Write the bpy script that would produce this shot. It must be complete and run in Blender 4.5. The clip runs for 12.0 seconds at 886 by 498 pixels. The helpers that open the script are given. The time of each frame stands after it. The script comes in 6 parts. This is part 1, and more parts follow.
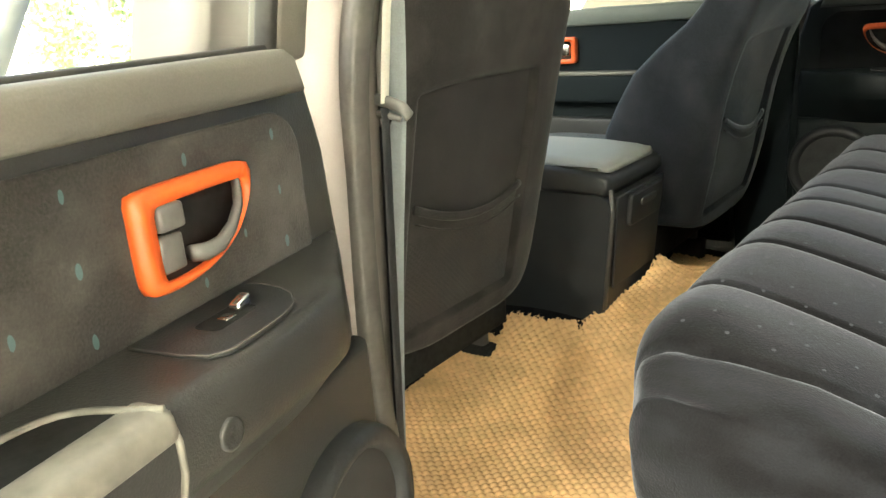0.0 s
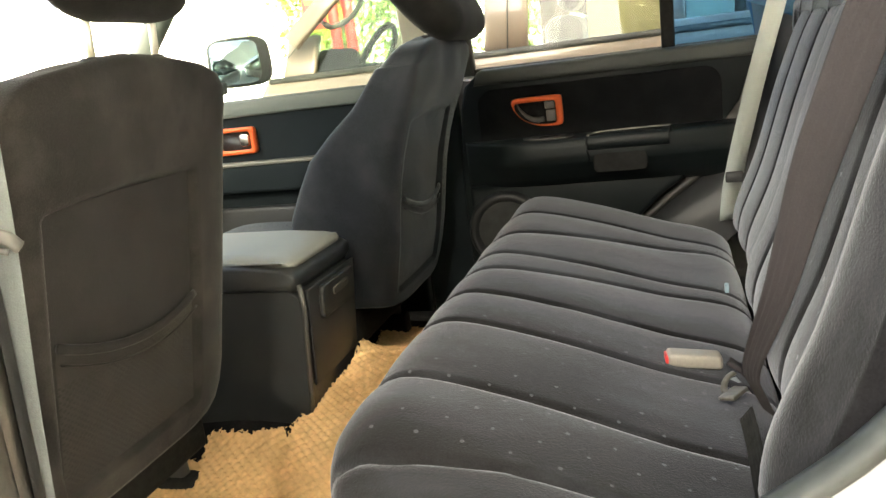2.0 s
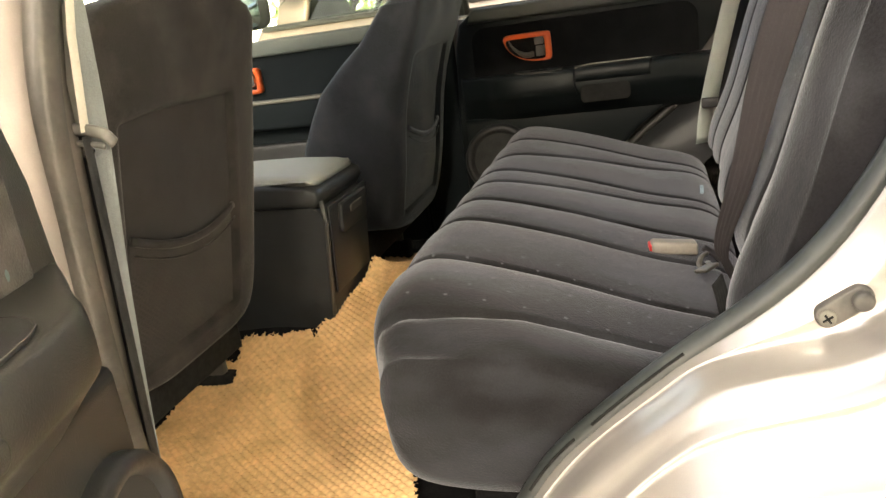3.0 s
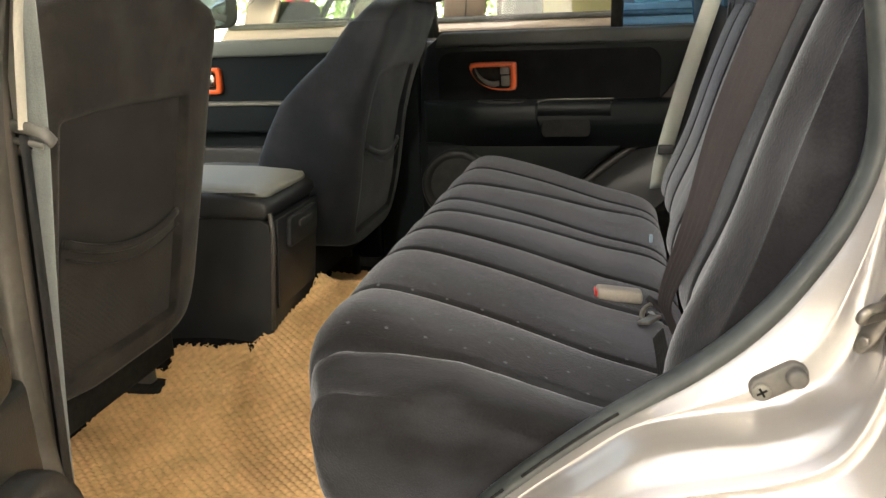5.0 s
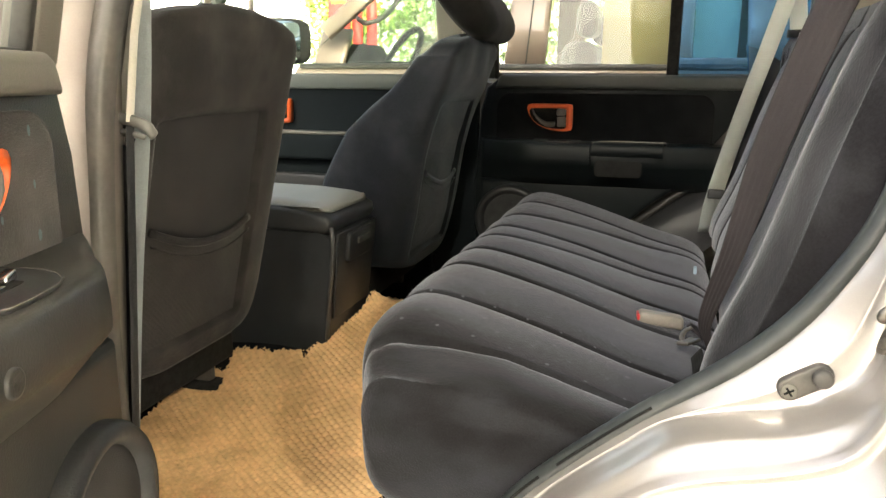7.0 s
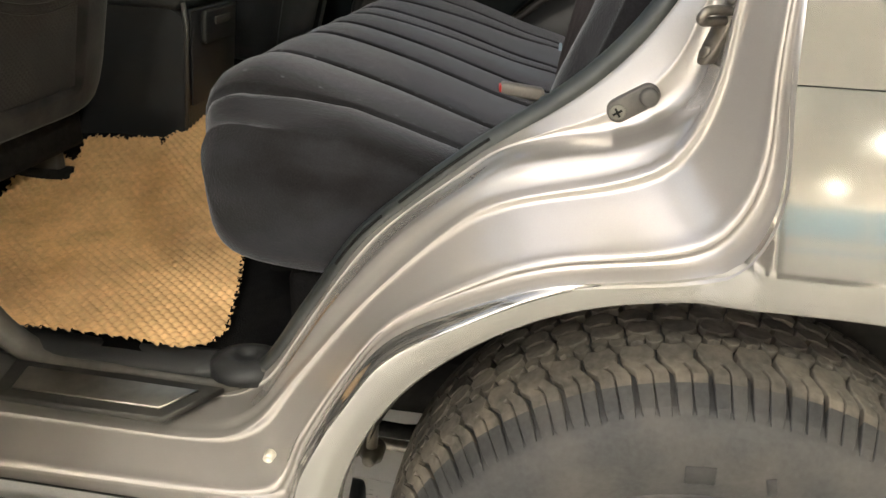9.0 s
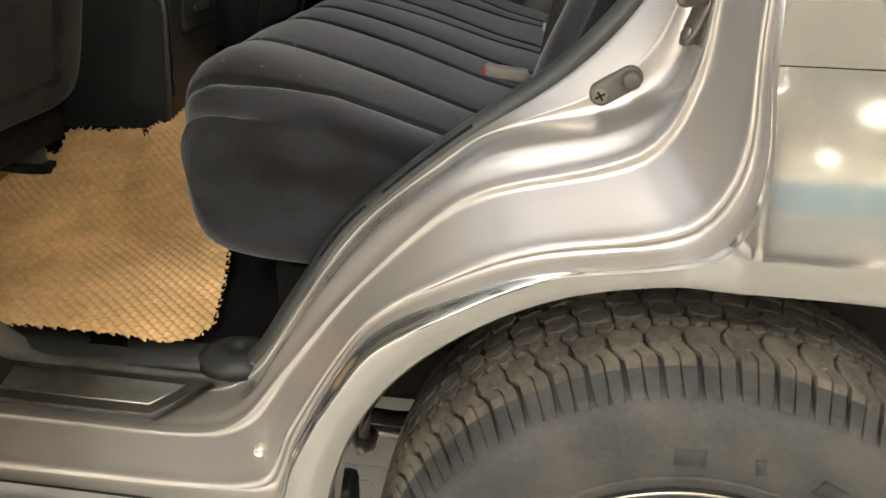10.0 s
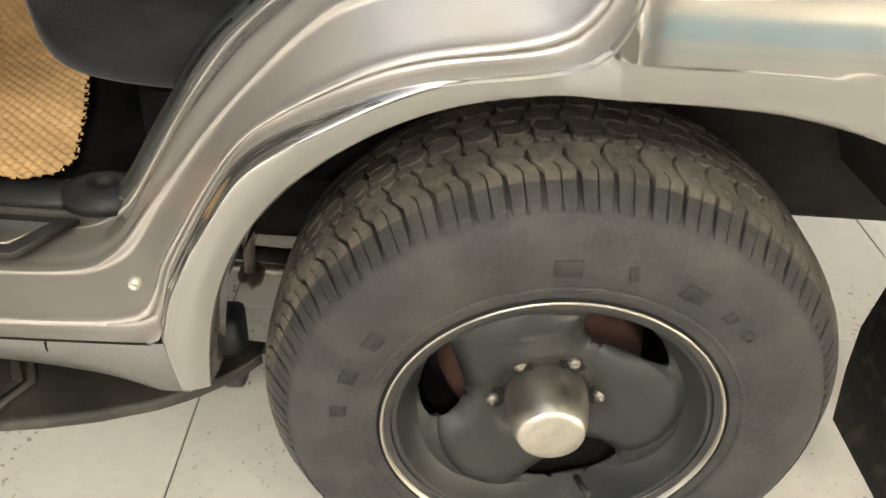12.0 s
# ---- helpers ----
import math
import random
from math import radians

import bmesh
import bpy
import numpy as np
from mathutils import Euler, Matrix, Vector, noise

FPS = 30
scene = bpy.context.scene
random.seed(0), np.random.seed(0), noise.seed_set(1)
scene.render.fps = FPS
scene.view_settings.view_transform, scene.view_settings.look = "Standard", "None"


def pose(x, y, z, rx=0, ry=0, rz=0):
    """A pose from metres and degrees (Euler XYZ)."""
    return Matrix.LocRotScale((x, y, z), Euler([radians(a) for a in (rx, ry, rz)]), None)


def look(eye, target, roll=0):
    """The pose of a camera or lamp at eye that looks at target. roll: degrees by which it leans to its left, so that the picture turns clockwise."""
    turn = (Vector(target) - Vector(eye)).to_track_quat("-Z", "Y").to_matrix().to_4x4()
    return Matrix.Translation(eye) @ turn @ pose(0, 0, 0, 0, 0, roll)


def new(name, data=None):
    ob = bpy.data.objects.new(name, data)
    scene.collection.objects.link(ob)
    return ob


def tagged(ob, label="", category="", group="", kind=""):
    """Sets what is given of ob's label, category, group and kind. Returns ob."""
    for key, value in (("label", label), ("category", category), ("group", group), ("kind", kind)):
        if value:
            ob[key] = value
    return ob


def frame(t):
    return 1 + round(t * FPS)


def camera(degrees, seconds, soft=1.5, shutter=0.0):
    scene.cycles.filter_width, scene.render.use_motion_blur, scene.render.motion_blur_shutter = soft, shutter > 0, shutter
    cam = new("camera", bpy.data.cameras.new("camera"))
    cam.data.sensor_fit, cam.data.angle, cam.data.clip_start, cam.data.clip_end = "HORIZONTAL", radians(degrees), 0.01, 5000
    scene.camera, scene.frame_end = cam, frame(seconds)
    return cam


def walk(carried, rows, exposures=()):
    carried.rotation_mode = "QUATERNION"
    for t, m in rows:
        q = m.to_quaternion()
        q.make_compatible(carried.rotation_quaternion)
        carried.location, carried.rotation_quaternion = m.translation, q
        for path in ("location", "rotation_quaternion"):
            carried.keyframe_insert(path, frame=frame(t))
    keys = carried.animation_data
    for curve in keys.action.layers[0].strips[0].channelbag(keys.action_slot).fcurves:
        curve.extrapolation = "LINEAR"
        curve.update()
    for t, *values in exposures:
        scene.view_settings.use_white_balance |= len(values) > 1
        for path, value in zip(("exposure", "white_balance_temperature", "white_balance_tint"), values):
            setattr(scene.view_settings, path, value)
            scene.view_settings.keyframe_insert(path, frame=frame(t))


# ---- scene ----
cam = camera(60.9, 12.0)
PATH = [
    (0, (-0.305, -0.461, 1.293), (-1.512, 1.016, 0.69), -4.9),
    (0.5, (-0.297, -0.442, 1.296), (-1.41, 1.113, 0.71), -7.1),
    (1, (-0.289, -0.413, 1.3), (-1.259, 1.247, 0.75), -8.3),
    (1.5, (-0.281, -0.373, 1.302), (-1.028, 1.412, 0.799), -7.7),
    (2, (-0.281, -0.358, 1.303), (-0.861, 1.494, 0.819), -7.3),
    (2.5, (-0.267, -0.415, 1.3), (-0.827, 1.436, 0.788), -8.4),
    (3, (-0.29, -0.543, 1.269), (-0.828, 1.289, 0.674), -8.3),
    (3.2, (-0.284, -0.577, 1.259), (-0.76, 1.261, 0.629), -7.2),
    (4.8, (-0.296, -0.538, 1.295), (-0.698, 1.329, 0.702), -3.0),
    (5, (-0.288, -0.519, 1.291), (-0.7, 1.352, 0.716), -2.1),
    (5.5, (-0.281, -0.497, 1.312), (-0.674, 1.413, 0.867), -1.1),
    (6, (-0.274, -0.489, 1.316), (-0.649, 1.437, 0.927), 0.2),
    (6.5, (-0.28, -0.538, 1.309), (-0.728, 1.361, 0.868), 1.0),
    (6.7, (-0.278, -0.582, 1.289), (-0.82, 1.294, 0.858), 0.5),
    (8.3, (-0.212, -0.627, 1.145), (-0.676, 1.187, 0.443), 0.9),
    (8.5, (-0.194, -0.609, 1.144), (-0.547, 1.206, 0.38), 1.1),
    (9, (-0.203, -0.605, 1.134), (-0.455, 1.198, 0.306), 2.5),
    (9.5, (-0.202, -0.602, 1.143), (-0.464, 1.189, 0.292), 2.2),
    (10, (-0.196, -0.594, 1.14), (-0.426, 1.189, 0.265), 1.2),
    (10.5, (-0.199, -0.599, 1.134), (-0.399, 1.17, 0.222), 2.0),
    (11, (-0.186, -0.593, 1.122), (-0.283, 1.126, 0.103), 3.7),
    (11.5, (-0.177, -0.595, 1.091), (-0.119, 1.028, -0.077), 5.8),
    (12, (-0.18, -0.591, 1.098), (-0.109, 1.014, -0.093), 4.9),
]
walk(cam, [(t, look(eye, target, roll)) for t, eye, target, roll in PATH], [(0, 4.5, 7000, -5), (1.5, 4.7, 7100, -3), (3.0, 4.35, 7900, 5), (5.0, 4.05, 7350, 4), (5.5, 4.25, 7300, 3), (6.0, 4.1, 7400, 2), (6.7, 4.2, 7300, 3), (9.0, 3.45, 7050, 3), (12, 3.25, 7050, 1)])

# ---- world and light ----
world = bpy.data.worlds.new("overcast_sky")
scene.world = world
world.use_nodes = True
wn = world.node_tree
sky = wn.nodes.new("ShaderNodeTexSky")
sky.sky_type = "NISHITA"
sky.sun_disc = False
sky.sun_elevation, sky.sun_rotation = radians(38), radians(141.3)
sky.air_density, sky.dust_density, sky.ozone_density = 0.3, 10.0, 0.0
wn.links.new(sky.outputs["Color"], wn.nodes["Background"].inputs["Color"])
wn.nodes["Background"].inputs["Strength"].default_value = 0.15
sun = new("sun", bpy.data.lights.new("sun", "SUN"))
sun.data.energy, sun.data.angle, sun.data.color = 3.2, radians(12), (1.0, 0.97, 0.92)
sun.matrix_world = look((4.0, -5.0, 5.0), (0, 0, 0))


# ---- materials ----
def surf(name, base, rough=0.6, metal=0.0, vary=0.25, grain=60.0, patch=5.0, bump=0.15, coat=0.0, sheen=0.0, dust=None, dust_amount=0.0, spec=0.5, streak=(1, 1, 1), specks=None, dust_from=0.45, tint=(1, 1, 1)):
    """A surface with grain and larger patches in its colour, roughness and relief."""
    m = bpy.data.materials.new(name)
    m.use_nodes = True
    nt, b = m.node_tree, m.node_tree.nodes["Principled BSDF"]
    tc = nt.nodes.new("ShaderNodeTexCoord")
    fine, big = nt.nodes.new("ShaderNodeTexNoise"), nt.nodes.new("ShaderNodeTexNoise")
    for n, s, d in ((fine, grain, 6.0), (big, patch, 4.0)):
        n.inputs["Scale"].default_value, n.inputs["Detail"].default_value = s, d
        nt.links.new(tc.outputs["Object"], n.inputs["Vector"])
    mixed = nt.nodes.new("ShaderNodeMath")
    mixed.operation = "ADD"
    nt.links.new(fine.outputs["Fac"], mixed.inputs[0])
    nt.links.new(big.outputs["Fac"], mixed.inputs[1])
    ramp = nt.nodes.new("ShaderNodeMapRange")
    ramp.inputs["From Min"].default_value, ramp.inputs["From Max"].default_value = 0.7, 1.3
    ramp.inputs["To Min"].default_value, ramp.inputs["To Max"].default_value = 1 - vary, 1 + vary
    nt.links.new(mixed.outputs[0], ramp.inputs["Value"])
    colour = nt.nodes.new("ShaderNodeVectorMath")
    colour.operation = "SCALE"
    colour.inputs[0].default_value = base
    nt.links.new(ramp.outputs[0], colour.inputs["Scale"])
    out = colour.outputs[0]
    if dust:
        cover = nt.nodes.new("ShaderNodeTexNoise")
        cover.inputs["Scale"].default_value, cover.inputs["Detail"].default_value = patch * 1.7, 8.0
        shape = nt.nodes.new("ShaderNodeMapping")
        shape.inputs["Scale"].default_value = streak
        nt.links.new(tc.outputs["Object"], shape.inputs["Vector"])
        nt.links.new(shape.outputs["Vector"], cover.inputs["Vector"])
        level = nt.nodes.new("ShaderNodeMapRange")
        level.inputs["From Min"].default_value, level.inputs["From Max"].default_value = dust_from, 0.75
        level.inputs["To Max"].default_value = dust_amount
        nt.links.new(cover.outputs["Fac"], level.inputs["Value"])
        mix = nt.nodes.new("ShaderNodeMix")
        mix.data_type = "RGBA"
        mix.inputs["B"].default_value = (*dust, 1)
        nt.links.new(level.outputs[0], mix.inputs["Factor"])
        nt.links.new(out, mix.inputs["A"])
        out = mix.outputs["Result"]
    if specks:
        a, c = nt.nodes.new("ShaderNodeTexNoise"), nt.nodes.new("ShaderNodeTexNoise")
        for n, sc in ((a, 70.0), (c, 2.2)):
            n.inputs["Scale"].default_value, n.inputs["Detail"].default_value = sc, 3.0
            nt.links.new(tc.outputs["Object"], n.inputs["Vector"])
        prod = nt.nodes.new("ShaderNodeMath")
        prod.operation = "MULTIPLY"
        nt.links.new(a.outputs["Fac"], prod.inputs[0])
        nt.links.new(c.outputs["Fac"], prod.inputs[1])
        lev = nt.nodes.new("ShaderNodeMapRange")
        lev.inputs["From Min"].default_value, lev.inputs["From Max"].default_value = 0.34, 0.38
        lev.inputs["To Max"].default_value = 0.75
        nt.links.new(prod.outputs[0], lev.inputs["Value"])
        mix = nt.nodes.new("ShaderNodeMix")
        mix.data_type = "RGBA"
        mix.inputs["B"].default_value = (*specks, 1)
        nt.links.new(lev.outputs[0], mix.inputs["Factor"])
        nt.links.new(out, mix.inputs["A"])
        out = mix.outputs["Result"]
    nt.links.new(out, b.inputs["Base Color"])
    rr = nt.nodes.new("ShaderNodeMapRange")
    rr.inputs["To Min"].default_value, rr.inputs["To Max"].default_value = rough * 0.85, min(1.0, rough * 1.15)
    nt.links.new(big.outputs["Fac"], rr.inputs["Value"])
    nt.links.new(rr.outputs[0], b.inputs["Roughness"])
    b.inputs["Metallic"].default_value, b.inputs["Coat Weight"].default_value, b.inputs["Sheen Weight"].default_value = metal, coat, sheen
    b.inputs["Sheen Roughness"].default_value, b.inputs["Sheen Tint"].default_value = 0.4, (*tint, 1)
    b.inputs["Coat Roughness"].default_value, b.inputs["Specular IOR Level"].default_value = 0.06, spec
    if bump:
        bp = nt.nodes.new("ShaderNodeBump")
        bp.inputs["Strength"].default_value, bp.inputs["Distance"].default_value = bump, 0.002
        nt.links.new(fine.outputs["Fac"], bp.inputs["Height"])
        nt.links.new(bp.outputs[0], b.inputs["Normal"])
    return m


def dotted(m, axes, pitch, radius, colour, bands, stagger=True, stretch=1.0):
    """Adds a woven motif of small marks to a cloth, on a grid over two object axes, inside bands of the second axis."""
    nt, b = m.node_tree, m.node_tree.nodes["Principled BSDF"]

    def op(kind, a, c=0.0):
        n = nt.nodes.new("ShaderNodeMath")
        n.operation = kind
        for i, v in enumerate((a, c)):
            if isinstance(v, (int, float)):
                n.inputs[i].default_value = v
            else:
                nt.links.new(v, n.inputs[i])
        return n.outputs[0]

    tc, sep = nt.nodes.new("ShaderNodeTexCoord"), nt.nodes.new("ShaderNodeSeparateXYZ")
    nt.links.new(tc.outputs["Object"], sep.inputs[0])
    a, c = sep.outputs[axes[0]], sep.outputs[axes[1]]
    row = op("FLOOR", op("DIVIDE", c, pitch[1]))
    shift = op("MULTIPLY", op("MODULO", op("ADD", row, 100.0), 2.0), 0.5 if stagger else 0.0)
    da = op("SUBTRACT", op("FRACT", op("ADD", op("ADD", op("DIVIDE", a, pitch[0]), shift), 50.0)), 0.5)
    dc = op("SUBTRACT", op("FRACT", op("ADD", op("DIVIDE", c, pitch[1]), 50.0)), 0.5)
    da, dc = op("MULTIPLY", da, pitch[0] / stretch), op("MULTIPLY", dc, pitch[1])
    dist = op("SQRT", op("ADD", op("MULTIPLY", da, da), op("MULTIPLY", dc, dc)))
    wear = nt.nodes.new("ShaderNodeTexNoise")
    wear.inputs["Scale"].default_value = 45.0
    nt.links.new(tc.outputs["Object"], wear.inputs["Vector"])
    mask = op("LESS_THAN", op("ADD", dist, op("MULTIPLY", op("SUBTRACT", wear.outputs["Fac"], 0.5), radius * 1.6)), radius)
    inside = 0.0
    for lo, hi in bands:
        inside = op("ADD", inside, op("MULTIPLY", op("GREATER_THAN", c, lo), op("LESS_THAN", c, hi)))
    mask = op("MULTIPLY", op("MULTIPLY", mask, inside), 0.75)
    old = b.inputs["Base Color"].links[0].from_socket
    mix = nt.nodes.new("ShaderNodeMix")
    mix.data_type = "RGBA"
    nt.links.new(mask, mix.inputs["Factor"])
    nt.links.new(old, mix.inputs["A"])
    mix.inputs["B"].default_value = (*colour, 1)
    nt.links.new(mix.outputs["Result"], b.inputs["Base Color"])
    return m


def glass(name, tint, rough=0.0, clear=0.9):
    """A thin pane: mostly clear, with a mirror of the surroundings on it."""
    m = bpy.data.materials.new(name)
    m.use_nodes = True
    nt = m.node_tree
    nt.nodes.remove(nt.nodes["Principled BSDF"])
    tr, gl, mx, fr = (nt.nodes.new("ShaderNode" + k) for k in ("BsdfTransparent", "BsdfGlossy", "MixShader", "LayerWeight"))
    tr.inputs["Color"].default_value = (*[c * clear for c in tint], 1)
    gl.inputs["Roughness"].default_value = rough
    fr.inputs["Blend"].default_value = 0.5
    edge, lift = nt.nodes.new("ShaderNodeMath"), nt.nodes.new("ShaderNodeMath")
    edge.operation, lift.operation = "POWER", "MULTIPLY_ADD"
    edge.inputs[1].default_value = 5.0
    lift.inputs[1].default_value, lift.inputs[2].default_value = 0.85, 0.045
    nt.links.new(fr.outputs["Facing"], edge.inputs[0])
    nt.links.new(edge.outputs[0], lift.inputs[0])
    nt.links.new(lift.outputs[0], mx.inputs[0])
    nt.links.new(tr.outputs[0], mx.inputs[1])
    nt.links.new(gl.outputs[0], mx.inputs[2])
    nt.links.new(mx.outputs[0], nt.nodes["Material Output"].inputs["Surface"])
    return m


PAINT = surf("silver_paint", (0.265, 0.258, 0.244), 0.085, 0.72, 0.05, 900, 3, 0.0, coat=1.0)
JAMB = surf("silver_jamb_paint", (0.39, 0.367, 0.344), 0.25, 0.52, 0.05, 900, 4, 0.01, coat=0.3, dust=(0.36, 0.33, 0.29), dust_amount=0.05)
# the body's silver once more, with the pillar's shade put into the colour
PILLAR_SHADED = surf("shaded_pillar_paint", (0.17, 0.15, 0.14), 0.36, 0.3, 0.08, 500, 5, 0.02, coat=0.2, dust=(0.26, 0.23, 0.2), dust_amount=0.12)
# rocker paint, darkened in colour for the shade and dark reflections there
ROCKER_SHADED = surf("shaded_rocker_paint", (0.13, 0.128, 0.122), 0.42, 0.35, 0.12, 400, 6, 0.12, coat=0.2, dust=(0.2, 0.18, 0.15), dust_amount=0.15)
PLASTIC = surf("black_grained_plastic", (0.02, 0.021, 0.0225), 0.42, 0, 0.2, 500, 4, 0.25, dust=(0.15, 0.14, 0.13), dust_amount=0.07, spec=0.38)
PLASTIC_GREY = surf("charcoal_grained_plastic", (0.0525, 0.05125, 0.04875), 0.45, 0, 0.2, 500, 4, 0.25, dust=(0.2, 0.19, 0.16), dust_amount=0.15)
TAUPE = surf("taupe_soft_plastic", (0.118, 0.111, 0.094), 0.55, 0, 0.12, 500, 4, 0.2)
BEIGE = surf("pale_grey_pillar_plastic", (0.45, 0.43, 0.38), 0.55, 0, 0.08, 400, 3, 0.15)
# pillar plastic again for the far side, its dimmer light put into the colour
FAR_PILLAR_SHADED = surf("shaded_pillar_plastic", (0.27, 0.255, 0.205), 0.6, 0, 0.1, 400, 3, 0.15)
# far trim plastic, with shade and greenish window light in the colour
FAR_TRIM_SHADED = surf("shaded_grey_green_plastic", (0.105, 0.122, 0.108), 0.5, 0, 0.1, 400, 3, 0.15)
PILLAR_SEAL = surf("mid_grey_pillar_rubber", (0.062, 0.059, 0.054), 0.45, 0, 0.2, 120, 10, 0.1, dust=(0.18, 0.16, 0.135), dust_amount=0.25)
LINER = surf("grey_headliner_cloth", (0.4, 0.38, 0.34), 0.95, 0, 0.08, 300, 3, 0.2)
CARPET = surf("black_carpet", (0.0072, 0.0072, 0.0078), 0.95, 0, 0.5, 350, 12, 0.8, dust=(0.06, 0.055, 0.05), dust_amount=0.15, spec=0.05)
SEAL = surf("grey_rubber_seal", (0.024, 0.028, 0.0275), 0.42, 0, 0.2, 120, 10, 0.08, dust=(0.16, 0.17, 0.155), dust_amount=0.14)
RUBBER = surf("black_rubber_seal", (0.026, 0.025, 0.023), 0.55, 0, 0.25, 120, 10, 0.1, dust=(0.16, 0.14, 0.11), dust_amount=0.2)
VELOUR = surf("dark_grey_velour", (0.0169, 0.01625, 0.01885), 0.9, 0, 0.35, 420, 9, 0.4, sheen=0.2, dust=(0.09, 0.085, 0.083), dust_amount=0.35, spec=0.08)
# dusty velour; the blue in dust and sheen tint stands for windscreen light
FLUTE = dotted(surf("dark_dotted_velour", (0.0112, 0.0106, 0.0114), 0.9, 0, 0.4, 420, 4.5, 0.4, sheen=0.36, tint=(0.88, 0.9, 1.0), dust=(0.1, 0.107, 0.128), dust_amount=0.34, streak=(0.45, 1.5, 0.8), spec=0.06, dust_from=0.45),
               (0, 1), (0.05, 0.034), 0.0022, (0.09, 0.093, 0.105), ((0.31, 0.51), (0.555, 0.712), (1.068, 1.24), (1.283, 1.47)))
SEATBACK = surf("charcoal_seat_cloth", (0.0235, 0.0217, 0.021), 0.92, 0, 0.3, 500, 7, 0.4, sheen=0.14, dust=(0.09, 0.081, 0.073), dust_amount=0.4, spec=0.08)
# seat cloth a second time, with cool window light put into its colour
SEATBACK_COOL_LIT = surf("cool_lit_seat_cloth", (0.0195, 0.0215, 0.0255), 0.92, 0, 0.3, 500, 7, 0.4, sheen=0.25, tint=(0.8, 0.9, 1.0), dust=(0.054, 0.054, 0.06), dust_amount=0.45, spec=0.08)
HEADREST = surf("brown_black_headrest_cloth", (0.013, 0.0125, 0.0118), 0.92, 0, 0.3, 500, 7, 0.4, sheen=0.06, dust=(0.045, 0.042, 0.038), dust_amount=0.35, spec=0.06)
POCKET = surf("charcoal_stretch_cloth", (0.0225, 0.0208, 0.0205), 0.85, 0, 0.25, 700, 6, 0.4, sheen=0.1, dust=(0.075, 0.068, 0.064), dust_amount=0.2, spec=0.12)
NET = dotted(surf("charcoal_net_cloth", (0.028, 0.026, 0.0248), 0.85, 0, 0.25, 700, 6, 0.4, sheen=0.1, dust=(0.085, 0.077, 0.07), dust_amount=0.25, spec=0.12),
             (1, 2), (0.0105, 0.0048), 0.0017, (0.018, 0.0165, 0.0155), ((0.7, 0.968),), stretch=1.7)
POST = surf("satin_cream_metal", (0.62, 0.58, 0.5), 0.4, 0.6, 0.1, 80, 9, 0.02)
ORANGE = surf("orange_plastic", (0.66, 0.105, 0.022), 0.38, 0, 0.08, 200, 8, 0.03)
CHROME = surf("bright_metal", (0.7, 0.68, 0.64), 0.22, 1.0, 0.1, 80, 9, 0.03)
STEEL = surf("worn_steel", (0.24, 0.22, 0.19), 0.45, 0.85, 0.3, 90, 12, 0.15)
BELT_GREY = surf("pale_grey_belt_webbing", (0.2, 0.22, 0.228), 0.8, 0, 0.15, 600, 8, 0.5)
BELT_PALE = surf("pale_belt_webbing", (0.34, 0.37, 0.36), 0.8, 0, 0.1, 600, 8, 0.4)
BELT_DARK = surf("brown_belt_webbing", (0.032, 0.0265, 0.028), 0.8, 0, 0.2, 600, 8, 0.5)
RED = surf("red_plastic", (0.46, 0.025, 0.025), 0.4, 0, 0.1, 80, 9, 0.0)
BUCKLE_DARK = surf("dusty_grey_rubber", (0.058, 0.055, 0.051), 0.6, 0, 0.2, 200, 20, 0.1, dust=(0.25, 0.22, 0.18), dust_amount=0.3)
BUCKLE = surf("taupe_buckle_plastic", (0.21, 0.19, 0.165), 0.45, 0, 0.1, 200, 12, 0.05)
MAT = surf("straw_coloured_rubber_mat", (0.74, 0.475, 0.235), 0.7, 0, 0.2, 90, 5, 0.2, dust=(0.25, 0.15, 0.06), dust_amount=0.45)
TYRE = surf("dusty_black_tyre_rubber", (0.029, 0.0292, 0.0298), 0.62, 0, 0.3, 160, 10, 0.25, dust=(0.105, 0.093, 0.08), dust_amount=0.34, dust_from=0.42, spec=0.4)
TREAD = surf("worn_tread_rubber", (0.084, 0.076, 0.065), 0.9, 0, 0.35, 120, 14, 0.5, dust=(0.22, 0.185, 0.145), dust_amount=0.5, spec=0.2)
FLAP = surf("dirty_flap_rubber", (0.013, 0.0125, 0.012), 0.7, 0, 0.4, 60, 22, 0.6, dust=(0.1, 0.08, 0.06), dust_amount=0.55, dust_from=0.5, spec=0.2)
LETTER = surf("smooth_raised_rubber", (0.0215, 0.0218, 0.0225), 0.6, 0, 0.3, 160, 10, 0.1, spec=0.3, dust=(0.09, 0.085, 0.08), dust_amount=0.25)
ALLOY = surf("dull_grey_alloy", (0.029, 0.0305, 0.0302), 0.4, 0.3, 0.2, 200, 7, 0.06, dust=(0.07, 0.064, 0.055), dust_amount=0.28)
HUB_METAL = surf("satin_hub_metal", (0.55, 0.52, 0.47), 0.38, 1.0, 0.15, 60, 20, 0.03)
LIP = surf("polished_rim_edge", (0.5, 0.465, 0.41), 0.33, 1.0, 0.15, 60, 14, 0.05)
RUST = surf("rusty_brake_iron", (0.058, 0.026, 0.018), 0.85, 0.1, 0.5, 60, 14, 0.4)
WELL = surf("dusty_wheel_arch_liner", (0.03, 0.0275, 0.0245), 0.8, 0, 0.4, 60, 6, 0.3, dust=(0.09, 0.08, 0.066), dust_amount=0.3, spec=0.2)
DARK = surf("black_underbody", (0.015, 0.0148, 0.0142), 0.85, 0, 0.4, 80, 8, 0.3, spec=0.1)
